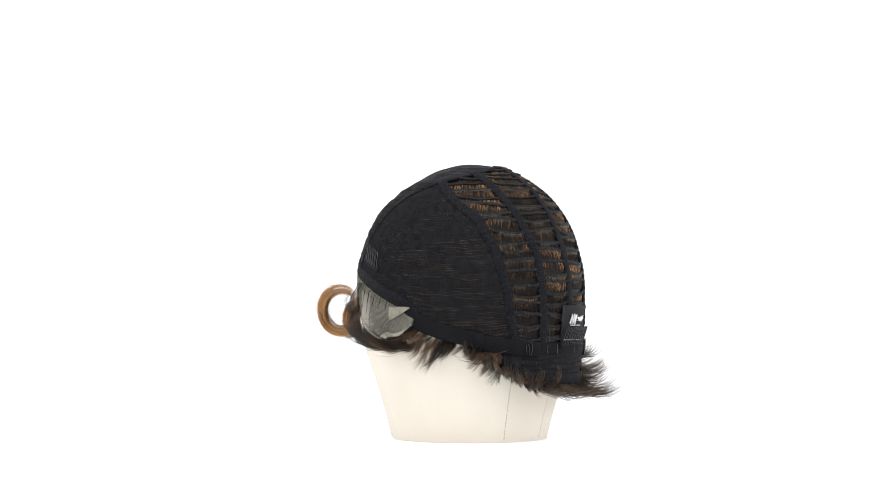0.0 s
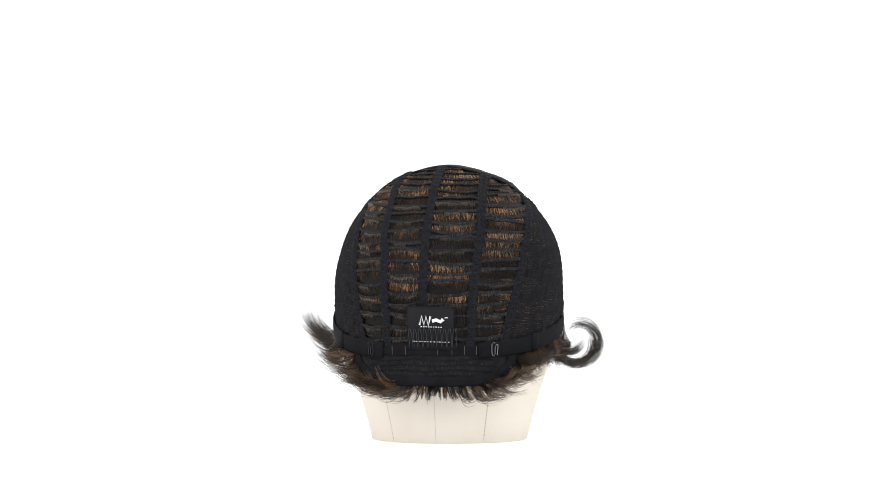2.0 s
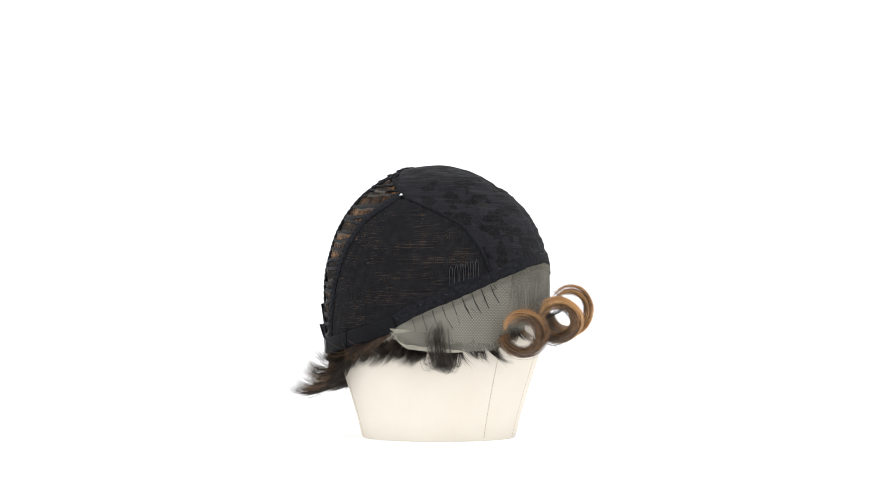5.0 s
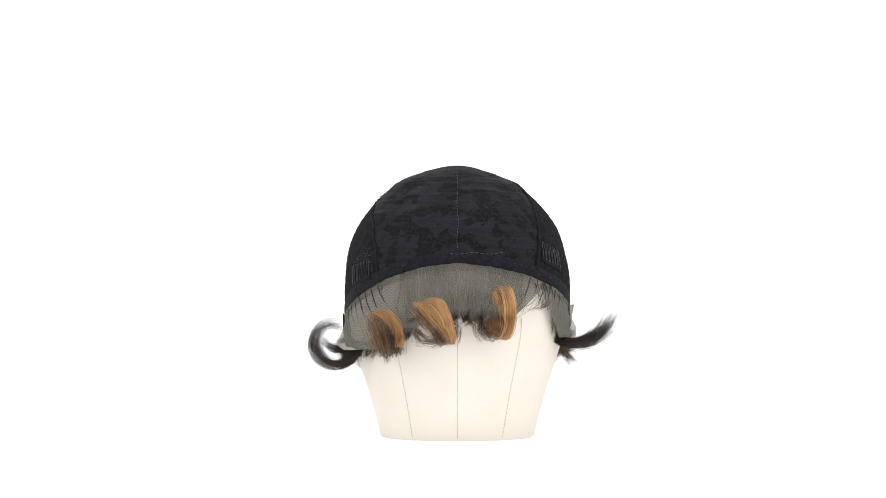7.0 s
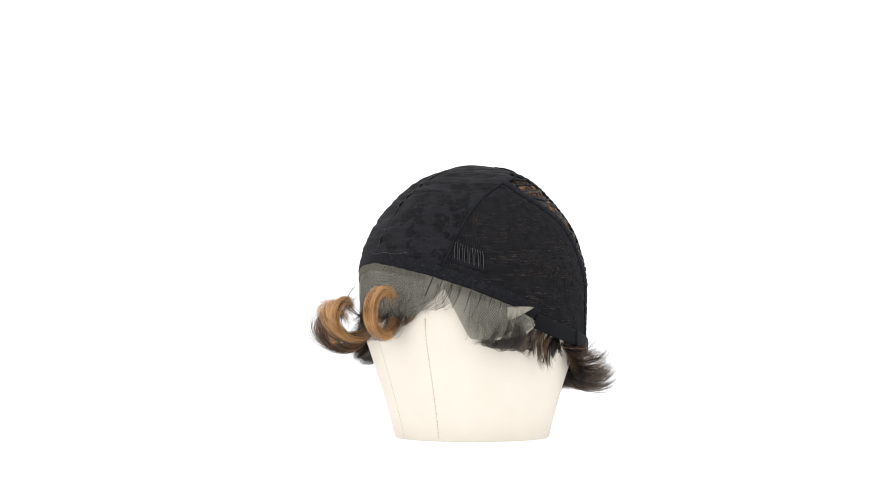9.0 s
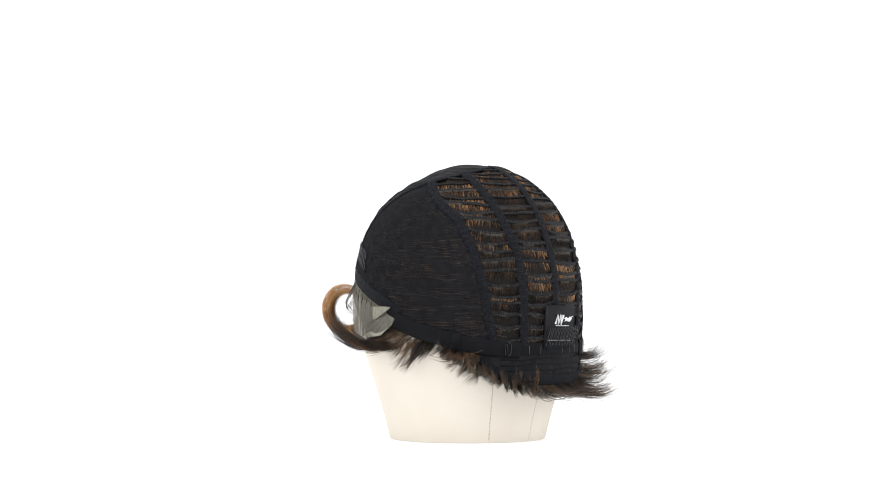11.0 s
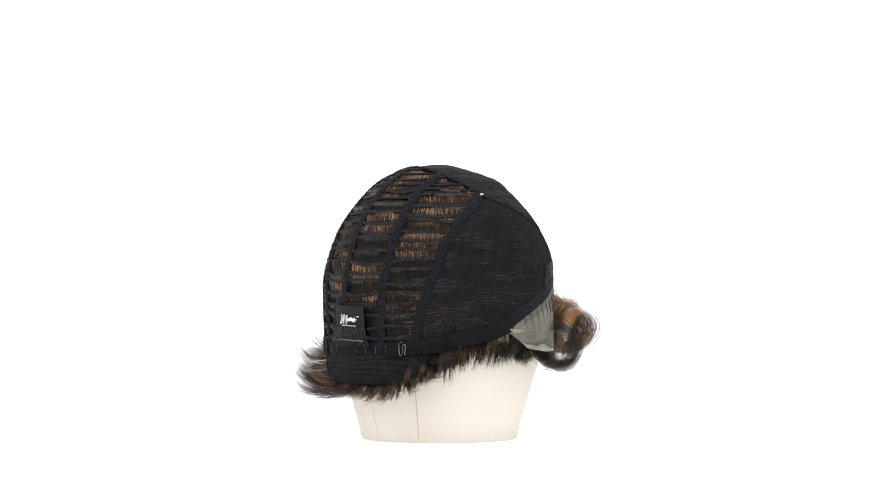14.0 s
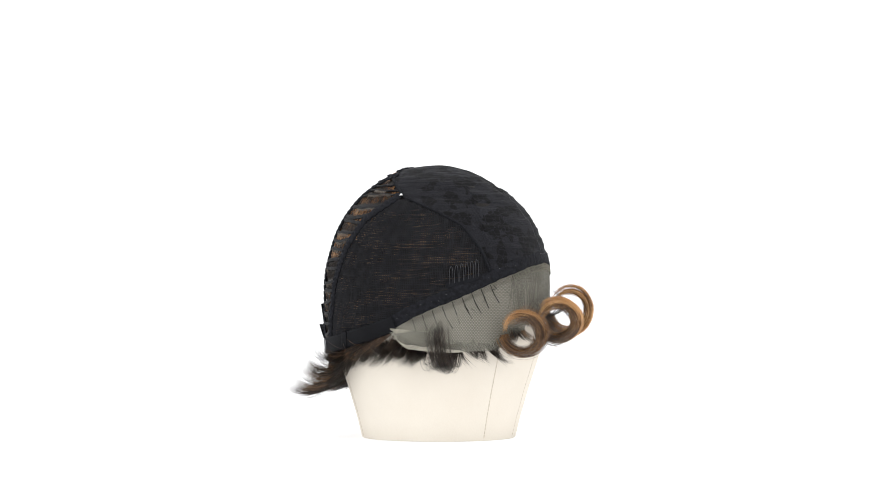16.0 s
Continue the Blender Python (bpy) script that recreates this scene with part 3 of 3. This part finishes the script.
def slab(fn, nu, nv, thick):
    top = grid(fn, nu, nv)
    w = nv + 1
    verts = list(top[0]) + [v + Vector((0, thick, 0)) for v in top[0]]
    n = len(top[0])
    faces = list(top[1]) + [tuple(n + i for i in f)[::-1] for f in top[1]]
    rim = [i * w for i in range(nu + 1)] + [nu * w + j for j in range(1, w)] + [i * w + nv for i in range(nu - 1, -1, -1)] + [j for j in range(nv - 1, 0, -1)]
    for i, a in enumerate(rim):
        b = rim[(i + 1) % len(rim)]
        faces.append((a, b, n + b, n + a))
    return verts, faces


label_tab = part("brand_label", slab(tab, 14, 12, 0.9 * PX), M_SATIN, wig, "black satin brand label with white print")


def on_tab(u, v):
    return tab(u, v) + Vector((0, -1.2 * PX, 0))


def stroke(pts, w):
    pts = [on_tab(u, v) for u, v in pts]
    return (pts, [w * PX] * len(pts))


swash = [stroke([(0.28 + 0.046 * k, 0.46 if k % 2 == 0 else 0.24) for k in range(6)], 2.0),
         stroke([(0.55, 0.36), (0.63, 0.33), (0.72, 0.37), (0.78, 0.30)], 3.2), stroke([(0.81, 0.27), (0.87, 0.265)], 0.8)]
part("logo_shape", tubes(swash, 5), M_INK, label_tab, "white script-like logo shape")
part("print_line", tubes([stroke([(0.30 + 0.052 * k, 0.50), (0.33 + 0.052 * k, 0.50)], 0.9) for k in range(9)], 4), M_INK, label_tab)
part("print_line", tubes([stroke([(0.12 + 0.062 * k, 0.86), (0.16 + 0.062 * k, 0.86)], 0.8) for k in range(13)], 4), M_INK, label_tab)


# lace front
def lace_edge(a):
    """Lower edge of the lace, pinked in front, with a slit over one temple."""
    low = lerp_table(LACE_LOW, abs(a))
    if abs(a) > 150:
        low += 3.0 * (1 if int(abs(a) * 2.2) % 2 else -1)
    if a < 0:
        b = abs(a)
        low -= 22 if b < 121 else 0
        if 121 <= b < 150:
            low = lerp_table([(121, 594), (124.5, 573), (128.5, 546), (132.5, 518), (134, 508), (138, 521), (150, 557)], b)
        if 150 <= b < 160:
            low = 558
    return low


def lace(u, v):
    a = 84 + 187 * u
    a = a if a <= 180 else a - 360
    top = hairline(a) - 2
    low = max(top + 3, lace_edge(a))
    y = top + (low - top) * v
    flare = lerp_table([(84, 3), (92, 14), (112, 17), (126, 9), (150, 0)], abs(a)) * v ** 1.6 * (1 + 0.3 * noise.noise(Vector((a * 0.08, 0, 9))))
    return spot(a, y, 0.8 + 0.5 * noise.noise(Vector((a * 0.07, y * 0.05, 1))) + flare)


part("lace_front", grid(lace, 260, 16), M_LACE, wig, "grey see-through lace front with a cut edge")


def mesh_band():
    """Coarser honeycomb threads along the lace's upper edge."""
    curves = []
    for row in range(3):
        pts = []
        for q in range(300):
            a = 95 + 170 * q / 299
            a = a if a <= 180 else a - 360
            pts.append(spot(a, hairline(a) + 4.2 + row * 4.0 + (2.0 if (q + row) % 2 else -2.0), 2.2))
        curves.append((pts, [0.42 * PX] * 300))
    return tubes(curves, 3)


part("mesh_band", mesh_band(), M_LACE_CUT, wig, "coarse pale mesh along the lace's upper edge")


def combed_hair():
    """Dark hair that lies flat on the brow and at one temple behind the lace."""
    curves = []
    for _ in range(900):
        a = rnd.uniform(150, 216)
        a = a if a <= 180 else a - 360
        sw, y0 = rnd.uniform(-6, 6), hairline(a) - 2
        y1 = rnd.uniform(500, 556)
        pts = [spot(a + sw * t * t, y0 + (y1 - y0) * t, -0.6 - 2.0 * t) for t in (0, 0.25, 0.5, 0.75, 1)]
        w = rnd.uniform(0.16, 0.34) * PX
        curves.append((pts, [w, w, w, w, w * 0.3]))
    for _ in range(520):
        a, y1 = -rnd.uniform(92, 121), rnd.uniform(560, 600)
        sw, y0 = rnd.uniform(-4, 10), hairline(a) + rnd.uniform(0, 26)
        pts = [spot(a + sw * t * t, y0 + (y1 - y0) * t, -0.4 + 1.5 * t) for t in (0, 0.25, 0.5, 0.75, 1)]
        w = rnd.uniform(0.16, 0.34) * PX
        curves.append((pts, [w, w, w, w, w * 0.3]))
    return tubes(curves)


tagged(part("combed_hair", combed_hair(), M_HAIR, wig), "dark hair lying behind the lace", kind="stuff")


def lace_flap(sign):
    """The lace's loose end, folded back over the strap."""
    tip = 86 if sign > 0 else 90
    y0 = 577 if sign > 0 else 540

    def fn(u, v):
        a = tip + (19 if sign > 0 else 13) * u
        mid = y0 + (18 if sign > 0 else 8) * u
        h = (2 + (40 if sign > 0 else 30) * u * (1 - 0.25 * u)) * (v - 0.35)
        return spot(sign * a, mid + h, (6.5 if sign > 0 else 9.0) - 3.0 * u + 0.5 * math.sin(v * 3))
    return slab(fn, 10, 6, 0.8 * PX)


for sign in (-1, 1):
    part("lace_flap", lace_flap(sign), M_LACE_CUT, wig, "pale folded end of the lace")


def lace_hem(sign):
    """The lace's lower border, turned over into a pale double layer."""
    far = 126 if sign > 0 else 114

    def fn(u, v):
        a = sign * (90 + (far - 90) * u)
        top = hairline(a) - 2
        low = max(top + 3, lace_edge(a))
        k = 1 - (0.1 + 0.07 * math.sin(u * 9) ** 2) * math.sin(math.pi * min(1, 0.1 + u)) * (1 - v)
        flare = lerp_table([(84, 3), (92, 14), (112, 17), (126, 9), (150, 0)], abs(a)) * k ** 1.6 * (1 + 0.3 * noise.noise(Vector((a * 0.08, 0, 9))))
        return spot(a, top + (low - top) * k, 2.0 + flare)
    return slab(fn, 40, 4, 0.6 * PX)


for sign in (-1, 1):
    part("lace_hem", lace_hem(sign), M_LACE_PALE, wig, "pale turned-over edge of the lace")


# dark sewing thread that zigzags over the lace at the temples
def zigzag(sign):
    curves = []
    for k in range(9):
        a = (97 if sign > 0 else 101) + k * 4.9
        y = hairline(sign * a) + 4
        d = 44 - k * 1.6
        pts = [spot(sign * a, y, 2.0), spot(sign * (a + 2.0), y + d * 0.5, 3.0), spot(sign * (a + 4.6 + rnd.uniform(-1, 1)), y + d, 2.4)]
        curves.append((pts, [0.7 * PX] * 3))
    for k in range(9):
        a, f = rnd.uniform(112, 140), rnd.uniform(4, 30)
        y = hairline(sign * a) + f
        curves.append(([spot(sign * a, y, 1.6), spot(sign * (a + rnd.uniform(-2, 2)), y + rnd.uniform(2, 7), 2.2)], [0.5 * PX] * 2))
    return tubes(curves, 4)


for sign in (-1, 1):
    part("sewing_thread", zigzag(sign), M_BLACK, wig, "dark thread ends on the lace")


# ---- hair ----
def flick(a, y, length, first, last, sweep, width, count, inset=-8.0, fray=1.0, bend=1.3):
    """A pointed lock that leaves the cap's edge at first degrees below level and bends to last degrees
    (below zero: upwards). Its hairs run together towards the tip and fray again at the very end."""
    curves, n = [], 11
    r0 = radius(min(y, 640)) + uneven(a, min(y, 560)) + inset
    for _ in range(int(count * 1.35)):
        w = rnd.uniform(-0.5, 0.5)
        ln = length * min(1.1, rnd.gauss(0.94, 0.08))
        f, e = first + rnd.gauss(0, 3), last + rnd.gauss(0, 5 * fray)
        r, z = r0 + rnd.uniform(-4, 1.5), y + rnd.uniform(-5, 2)
        sw = sweep + rnd.gauss(0, 0.7 * fray)
        stray = rnd.gauss(0, 1.4 * fray)
        rad = rnd.uniform(0.2, 0.4) * PX
        pts, rr = [], []
        for i in range(n + 1):
            t = i / n
            join = 1 - 0.92 * min(1.0, t / 0.8) ** 1.1
            side = w * width * join + stray * t ** 3
            pts.append(free(a + side / 200 * 57.3 + sw * t ** 1.6, r, z))
            rr.append(rad * (1.0 if t < 0.5 else 1.0 - 0.85 * (t - 0.5) / 0.5))
            c = radians(f + (e - f) * t ** bend)
            r, z = r + math.cos(c) * ln / n, z + math.sin(c) * ln / n
        curves.append((pts, rr))
    return curves


def lock(flicks, tone):
    curves = []
    for args in flicks:
        curves += flick(*args)
    part("lock", tubes(curves), tone, wig)


# along the cap's lower edge: angle, then length, first and last slope and sidewards sweep of the locks
EDGE_LENGTH = [(-100, 28), (-85, 42), (-72, 50), (-60, 50), (-48, 74), (-38, 80), (-15, 86), (8, 86), (28, 94), (42, 90), (52, 62), (62, 48), (90, 50)]
EDGE_FIRST = [(-100, 70), (-80, 78), (-64, 70), (-48, 56), (-30, 60), (0, 66), (30, 60), (45, 56), (58, 66), (90, 72)]
EDGE_LAST = [(-100, 10), (-85, 20), (-70, 24), (-60, 10), (-48, -62), (-32, -72), (-10, -42), (10, -40), (30, -58), (45, -66), (55, -10), (65, 26), (90, 34)]
EDGE_SWEEP = [(-100, -11), (-72, -9), (-55, -7), (-35, -5), (0, 1), (30, 5), (45, 8), (58, 3), (70, -4), (90, -8)]


def edge_lock(a, grow=1.0, droop=0.0, count=16, width=12, inset=-8.0):
    ln = lerp_table(EDGE_LENGTH, a) * grow * rnd.uniform(0.78, 1.14)
    return (a, cap_edge(a) - 7, ln, lerp_table(EDGE_FIRST, a) + droop + rnd.gauss(0, 4), lerp_table(EDGE_LAST, a) + droop + rnd.gauss(0, 9),
            lerp_table(EDGE_SWEEP, a) + rnd.gauss(0, 1.8), width, count, inset, 0.8, 1.05)


# the outer row: locks with pointed tips and gaps between them
k = -97.0
while k < 88:
    if not -68 < k < -61:
        lock([edge_lock(k + rnd.uniform(-0.8, 0.8), 1.0, 0.0, 17, rnd.uniform(6, 9)), edge_lock(k + 1.2, 0.82, 9, 11, 7)],
             M_HAIR_MID if rnd.random() < 0.42 else M_HAIR)
    k += rnd.uniform(2.9, 3.9)
# an inner row, shorter and more upright, that closes the edge from behind
k = -97.0
while k < 88:
    if not -67 < k < -62:
        lock([edge_lock(k + rnd.uniform(-1, 1), 0.55, 22, 16, 14, -13.0), edge_lock(k + 1.6, 0.42, 30, 12, 14, -12.0)], M_HAIR)
    k += 3.2
def nape_root(a):
    """Where the hair leaves the nape: along the binding, and behind the strap beside it."""
    return max(cap_edge(a), lerp_table([(43, 646), (66, 606)], abs(a))) - 8


# flicks at the corners of the nape: long sickles that turn up beside the strap
for b in range(16, 64, 4):
    for sign in (-1, 1):
        if sign > 0 and not 26 < b < 56:
            continue
        a = sign * (b + rnd.uniform(-1, 1))
        ln = lerp_table([(16, 74), (34, 88), (50, 92), (64, 66)], b) * (1.0 if sign < 0 else 0.88)
        lock([(a + sign * j * 1.2, nape_root(a) - 3 * j, ln * rnd.uniform(0.7, 1.05), rnd.uniform(42, 58), rnd.uniform(-88, -50), sign * rnd.uniform(0, 6), 8, 13, -10.0, 0.8, 1.0)
              for j in range(2)], M_HAIR if b % 8 else M_HAIR_MID)

# hair that hangs below the strap, in uneven tufts
for b in range(36, 104, 3):
    edge = nape_root(b) + 8
    grow = lerp_table([(36, 0.7), (50, 1.0), (75, 1.0), (100, 0.8)], b)
    lock([(b + rnd.uniform(-1, 1) + j * 1.1, edge - 11, rnd.uniform(40, 62) * grow, rnd.uniform(74, 90), rnd.uniform(15, 55), rnd.uniform(-8, 0), 11, 15, -9.0) for j in range(3)],
         M_HAIR)
for b, ln in ((44, 58), (47, 52), (50, 56), (54, 48), (58, 40), (68, 34), (72, 50), (75, 60), (78, 64), (82, 60), (86, 38), (90, 28), (95, 22)):
    edge = nape_root(-b) + 8
    lock([(-b + rnd.uniform(-1, 1), edge - 11, ln * (0.72 if b < 60 else 1.0) * rnd.uniform(0.85, 1.1), rnd.uniform(74, 92), rnd.uniform(15, 60), rnd.uniform(-9, -1), 11, 16, -9.0) for j in range(2)],
         M_HAIR_MID if b % 4 == 2 else M_HAIR)

# short dense hair under the strap and the lace's corner
for b in range(46, 108, 2):
    lock([(b, nape_root(b) if b < 66 else min(cap_edge(b), lace_edge(b)) - 10, rnd.uniform(24, 38), rnd.uniform(78, 90), rnd.uniform(40, 80), rnd.uniform(-4, 2), 14, 22, -13.0)], M_HAIR)

# dark tufts that hang below the lace at the temples
for sign in (-1, 1):
    for b in (88, 92, 96, 100, 104, 108) + ((112, 116, 120, 125, 130, 135, 140, 144) if sign > 0 else (111,)):
        group = []
        for j in range(3):
            a = sign * (b + j * 1.4)
            group.append((a, lace_edge(a) - rnd.uniform(6, 16), rnd.uniform(26, 46) * (1.0 if sign > 0 else 0.62), rnd.uniform(60, 92), rnd.uniform(-20, 60), rnd.uniform(-9, 9), 13, 13, -7.0, 1.4))
        lock(group, M_HAIR)

# short dark hair below the lace's cut edge in front
for turn in (146, 151, 156, 161, 166, 171, 176, 181, 186, 191, 196, 201, 206):
    lock([(turn + j * 1.5, 549 if turn > 158 else 580, rnd.uniform(20, 40), rnd.uniform(60, 95), rnd.uniform(-10, 50), rnd.uniform(-9, 9), 12, 15, -3.0) for j in range(3)],
         M_HAIR if turn % 2 else M_HAIR_MID)

# flips over the ear: long thin locks that swing out and up
for a, y, ln, first, last, sweep, tone in ((-92, 604, 70, 18, -80, -4, M_HAIR), (-97, 604, 112, 8, -72, -6, M_HAIR), (-101, 603, 122, 6, -66, -4, M_HAIR),
                                           (-105, 604, 130, 6, -76, 1, M_HAIR), (-109, 604, 124, 10, -88, 2, M_HAIR), (-113, 602, 110, 8, -66, 3, M_HAIR),
                                           (-99, 604, 92, 18, -50, -2, M_HAIR_MID)):
    lock([(a + rnd.uniform(-1, 1), y, ln, first, last, sweep, 18, 34, -10.0, 1.1), (a + 2, y + 3, ln * 0.85, first + 4, last * 0.8, sweep, 14, 24, -10.0, 1.2)], tone)
for a, y, ln, first, last in ((78, 606, 66, 44, -50), (84, 606, 76, 40, -78), (92, 610, 66, 50, -60)):
    lock([(a + j * 1.6, y, ln * rnd.uniform(0.85, 1.1), first, last, rnd.uniform(-5, 7), 11, 18, -9.0, 1.3) for j in range(2)], M_HAIR)


def ringlet(turn, r_mid, level, size, width, count, start=-150, end=150, slant=0.0, tone=M_CURL, taper=0.5, squash=1.0, loose=0.11, root=0.8, shrink=0.2, lie=None, cone=0.0, face=None):
    """A curled lock: it leaves the head below, rolls out and up and back in. turn and r_mid
    are taken round the turning axis; face is the way in which it rolls."""
    mid = (math.sin(radians(turn)), -math.cos(radians(turn)))
    roll = turn if face is None else face
    ahead = (math.sin(radians(roll)), -math.cos(radians(roll)))
    curves = []
    clumps = [(rnd.gauss(0.97, 0.07), rnd.gauss(0, 4), rnd.gauss(0, 4), rnd.uniform(-34, 18), rnd.gauss(0, 6)) for _ in range(5)]
    for q in range(int(count * 4)):
        grow, c_dy, c_dr, c_end, c_drift = clumps[q % 5]
        w = max(-0.6, min(0.6, rnd.gauss(0, 0.28))) if lie is None else rnd.uniform(*lie)
        s = size * grow * min(1.1, max(0.55, rnd.gauss(0.96, loose * 0.7)))
        s *= 1 - cone * max(0.0, 0.15 - w)
        dy, dr = c_dy + rnd.gauss(0, 1.6), c_dr + rnd.gauss(0, 1.6)
        e = end + c_end + rnd.uniform(-35, 12)
        rad = rnd.uniform(0.15, 0.3) * PX
        drift = c_drift + rnd.gauss(0, 2.0)
        pts, rr = [], []
        n = 18
        for i in range(n + 1):
            t = i / n
            c = radians(start + (e - start) * t)
            sh = s * (1 - shrink * t * t)
            reach = dr * t + sh * math.cos(c) * squash
            y = level + dy * t - sh * math.sin(c)
            g = max(0.0, min(1.0, (t - 0.1) / 0.65))
            g = g * g * (3 - 2 * g)
            spread = root + (1 - root) * g if t < 0.75 else 1 - (1 - taper) * (t - 0.75) / 0.25
            side = w * width * spread + slant * (g - 0.5) + drift * t
            x = r_mid * mid[0] + reach * ahead[0] - side * ahead[1]
            d = r_mid * mid[1] + reach * ahead[1] + side * ahead[0]
            pts.append(Vector((x * PX, d * PX, CAM_Z + (441 - y) * PX)))
            rr.append(rad * (1.0 if t < 0.6 else 1.0 - 0.8 * (t - 0.6) / 0.4))
        curves.append((pts, rr))
    part("curl", tubes(curves), tone, wig, "springy brown curl with ginger streaks")


# the curl over the brow's cut edge, a wide open ring
ringlet(202, 202, 547, 42, 28, 34, -160, 122, -4, M_CURL, 0.35, 0.9, 0.06, root=0.9, face=200)
ringlet(202, 203, 547, 44, 24, 80, -110, 142, -4, M_CURL_LIGHT, 0.3, 0.9, 0.04, root=0.9, lie=(-0.45, 0.5), face=200)
ringlet(199, 194, 558, 36, 50, 40, -168, -40, 6, M_HAIR_MID, 0.9, loose=0.16, face=195)
# the middle curl, a wide spiral with a bright stripe
ringlet(174, 200, 570, 31, 62, 50, -172, 0, -36, M_HAIR_MID, 0.8, 1.1, 0.16, root=0.5, face=192)
ringlet(172, 200, 563, 37, 54, 68, -165, 160, -42, M_CURL_DARK, 0.4, 1.1, 0.09, root=0.3, shrink=0.25, cone=0.25, face=196)
ringlet(172, 201, 563, 38, 52, 56, -150, 165, -42, M_CURL_LIGHT, 0.4, 1.1, 0.045, root=0.3, shrink=0.25, lie=(0.26, 0.5), face=196)
ringlet(172, 201, 562, 38, 54, 22, -120, 165, -42, M_CURL_LIGHT, 0.4, 1.1, 0.05, root=0.3, shrink=0.25, lie=(-0.5, 0.2), face=196)
ringlet(172, 200, 563, 39, 58, 12, -165, 110, -42, M_CURL, 0.7, 1.1, 0.16, root=0.4, face=196)
# the curl towards the temple
ringlet(146, 200, 590, 32, 44, 34, -172, 0, -12, M_HAIR_MID, 0.8, 1.2, 0.16, face=190)
ringlet(144, 206, 583, 39, 48, 66, -172, 128, -30, M_CURL_DARK, 0.4, 1.0, 0.12, root=0.6, shrink=0.22, cone=0.15, face=194)
ringlet(144, 207, 583, 40, 48, 52, -40, 158, -30, M_CURL_LIGHT, 0.35, 1.0, 0.09, root=0.6, shrink=0.22, lie=(-0.1, 0.4), face=194)
ringlet(144, 206, 583, 41, 60, 12, -165, 110, -24, M_CURL, 0.6, 1.1, 0.16, face=194)
# dark temple curl, an open hook
ringlet(106, 218, 602, 41, 34, 38, -178, 128, -20, M_HAIR, 0.35, loose=0.06, shrink=0.2)
ringlet(103, 214, 606, 38, 42, 30, -178, 30, -10, M_HAIR, 0.35, loose=0.14)


def flyaways():
    """Single loose hairs on the lace and round the edge."""
    curves = []
    for _ in range(22):
        a = rnd.choice((-1, 1)) * rnd.uniform(50, 96)
        y = cap_edge(a) - rnd.uniform(0, 14)
        o, d, f = rnd.uniform(25, 60), rnd.uniform(10, 30), rnd.uniform(0, 28)
        sw = rnd.uniform(-12, 12)
        pts = [free(a + sw * t * t, radius(y) - 6 + o * t, y + 8 + d * math.sin(t * 2) - f * t * t) for t in [q / 9 for q in range(10)]]
        curves.append((pts, [0.3 * PX] * 9 + [0.1 * PX]))
    return tubes(curves)


def wisps():
    """Thin wisps that lie over the slit in the lace and on the net."""
    curves = []
    for _ in range(22):
        a = -rnd.uniform(126, 140)
        sw = rnd.uniform(-17, 3)
        pts = [free(a + sw * t * t, radius(520) - 2 + 16 * math.sin(t * 2.2), 500 + 70 * t - 26 * t * t * rnd.uniform(0.8, 1.1)) for t in [q / 9 for q in range(10)]]
        curves.append((pts, [0.3 * PX] * 9 + [0.1 * PX]))
    for _ in range(60):
        a = rnd.uniform(150, 212)
        sw = rnd.uniform(-9, 9)
        top = rnd.uniform(505, 545)
        pts = [free(a + sw * t, radius(540) - 4 + 26 * math.sin(t * 2.6), 562 + (top - 562) * t) for t in [q / 7 for q in range(8)]]
        curves.append((pts, [0.25 * PX] * 7 + [0.1 * PX]))
    return tubes(curves)


tagged(part("wisp", wisps(), M_HAIR, wig), "thin wisps of hair over the lace", kind="stuff")
tagged(part("loose_hair", flyaways(), M_HAIR_MID, wig), "single loose hairs", kind="stuff")


# ---- what turns ----
def motions():
    starts = [(0.0, 0)] + [(0.1 + 0.3 * (k - 1), k) for k in range(1, 41)]
    starts += [(12.2 + 0.3 * (k - 41), k) for k in range(41, 54)]
    rows = []
    for i, (t, k) in enumerate(starts):
        m = pose(0, 0, 0, 0, 0, 60 - 10 * k)
        rows.append((t, m))
        end = starts[i + 1][0] - 1 / 30 if i + 1 < len(starts) else 16.0
        if end > t + 0.01:
            rows.append((end, m))
    walk(head, rows)
    walk(wig, rows)


motions()
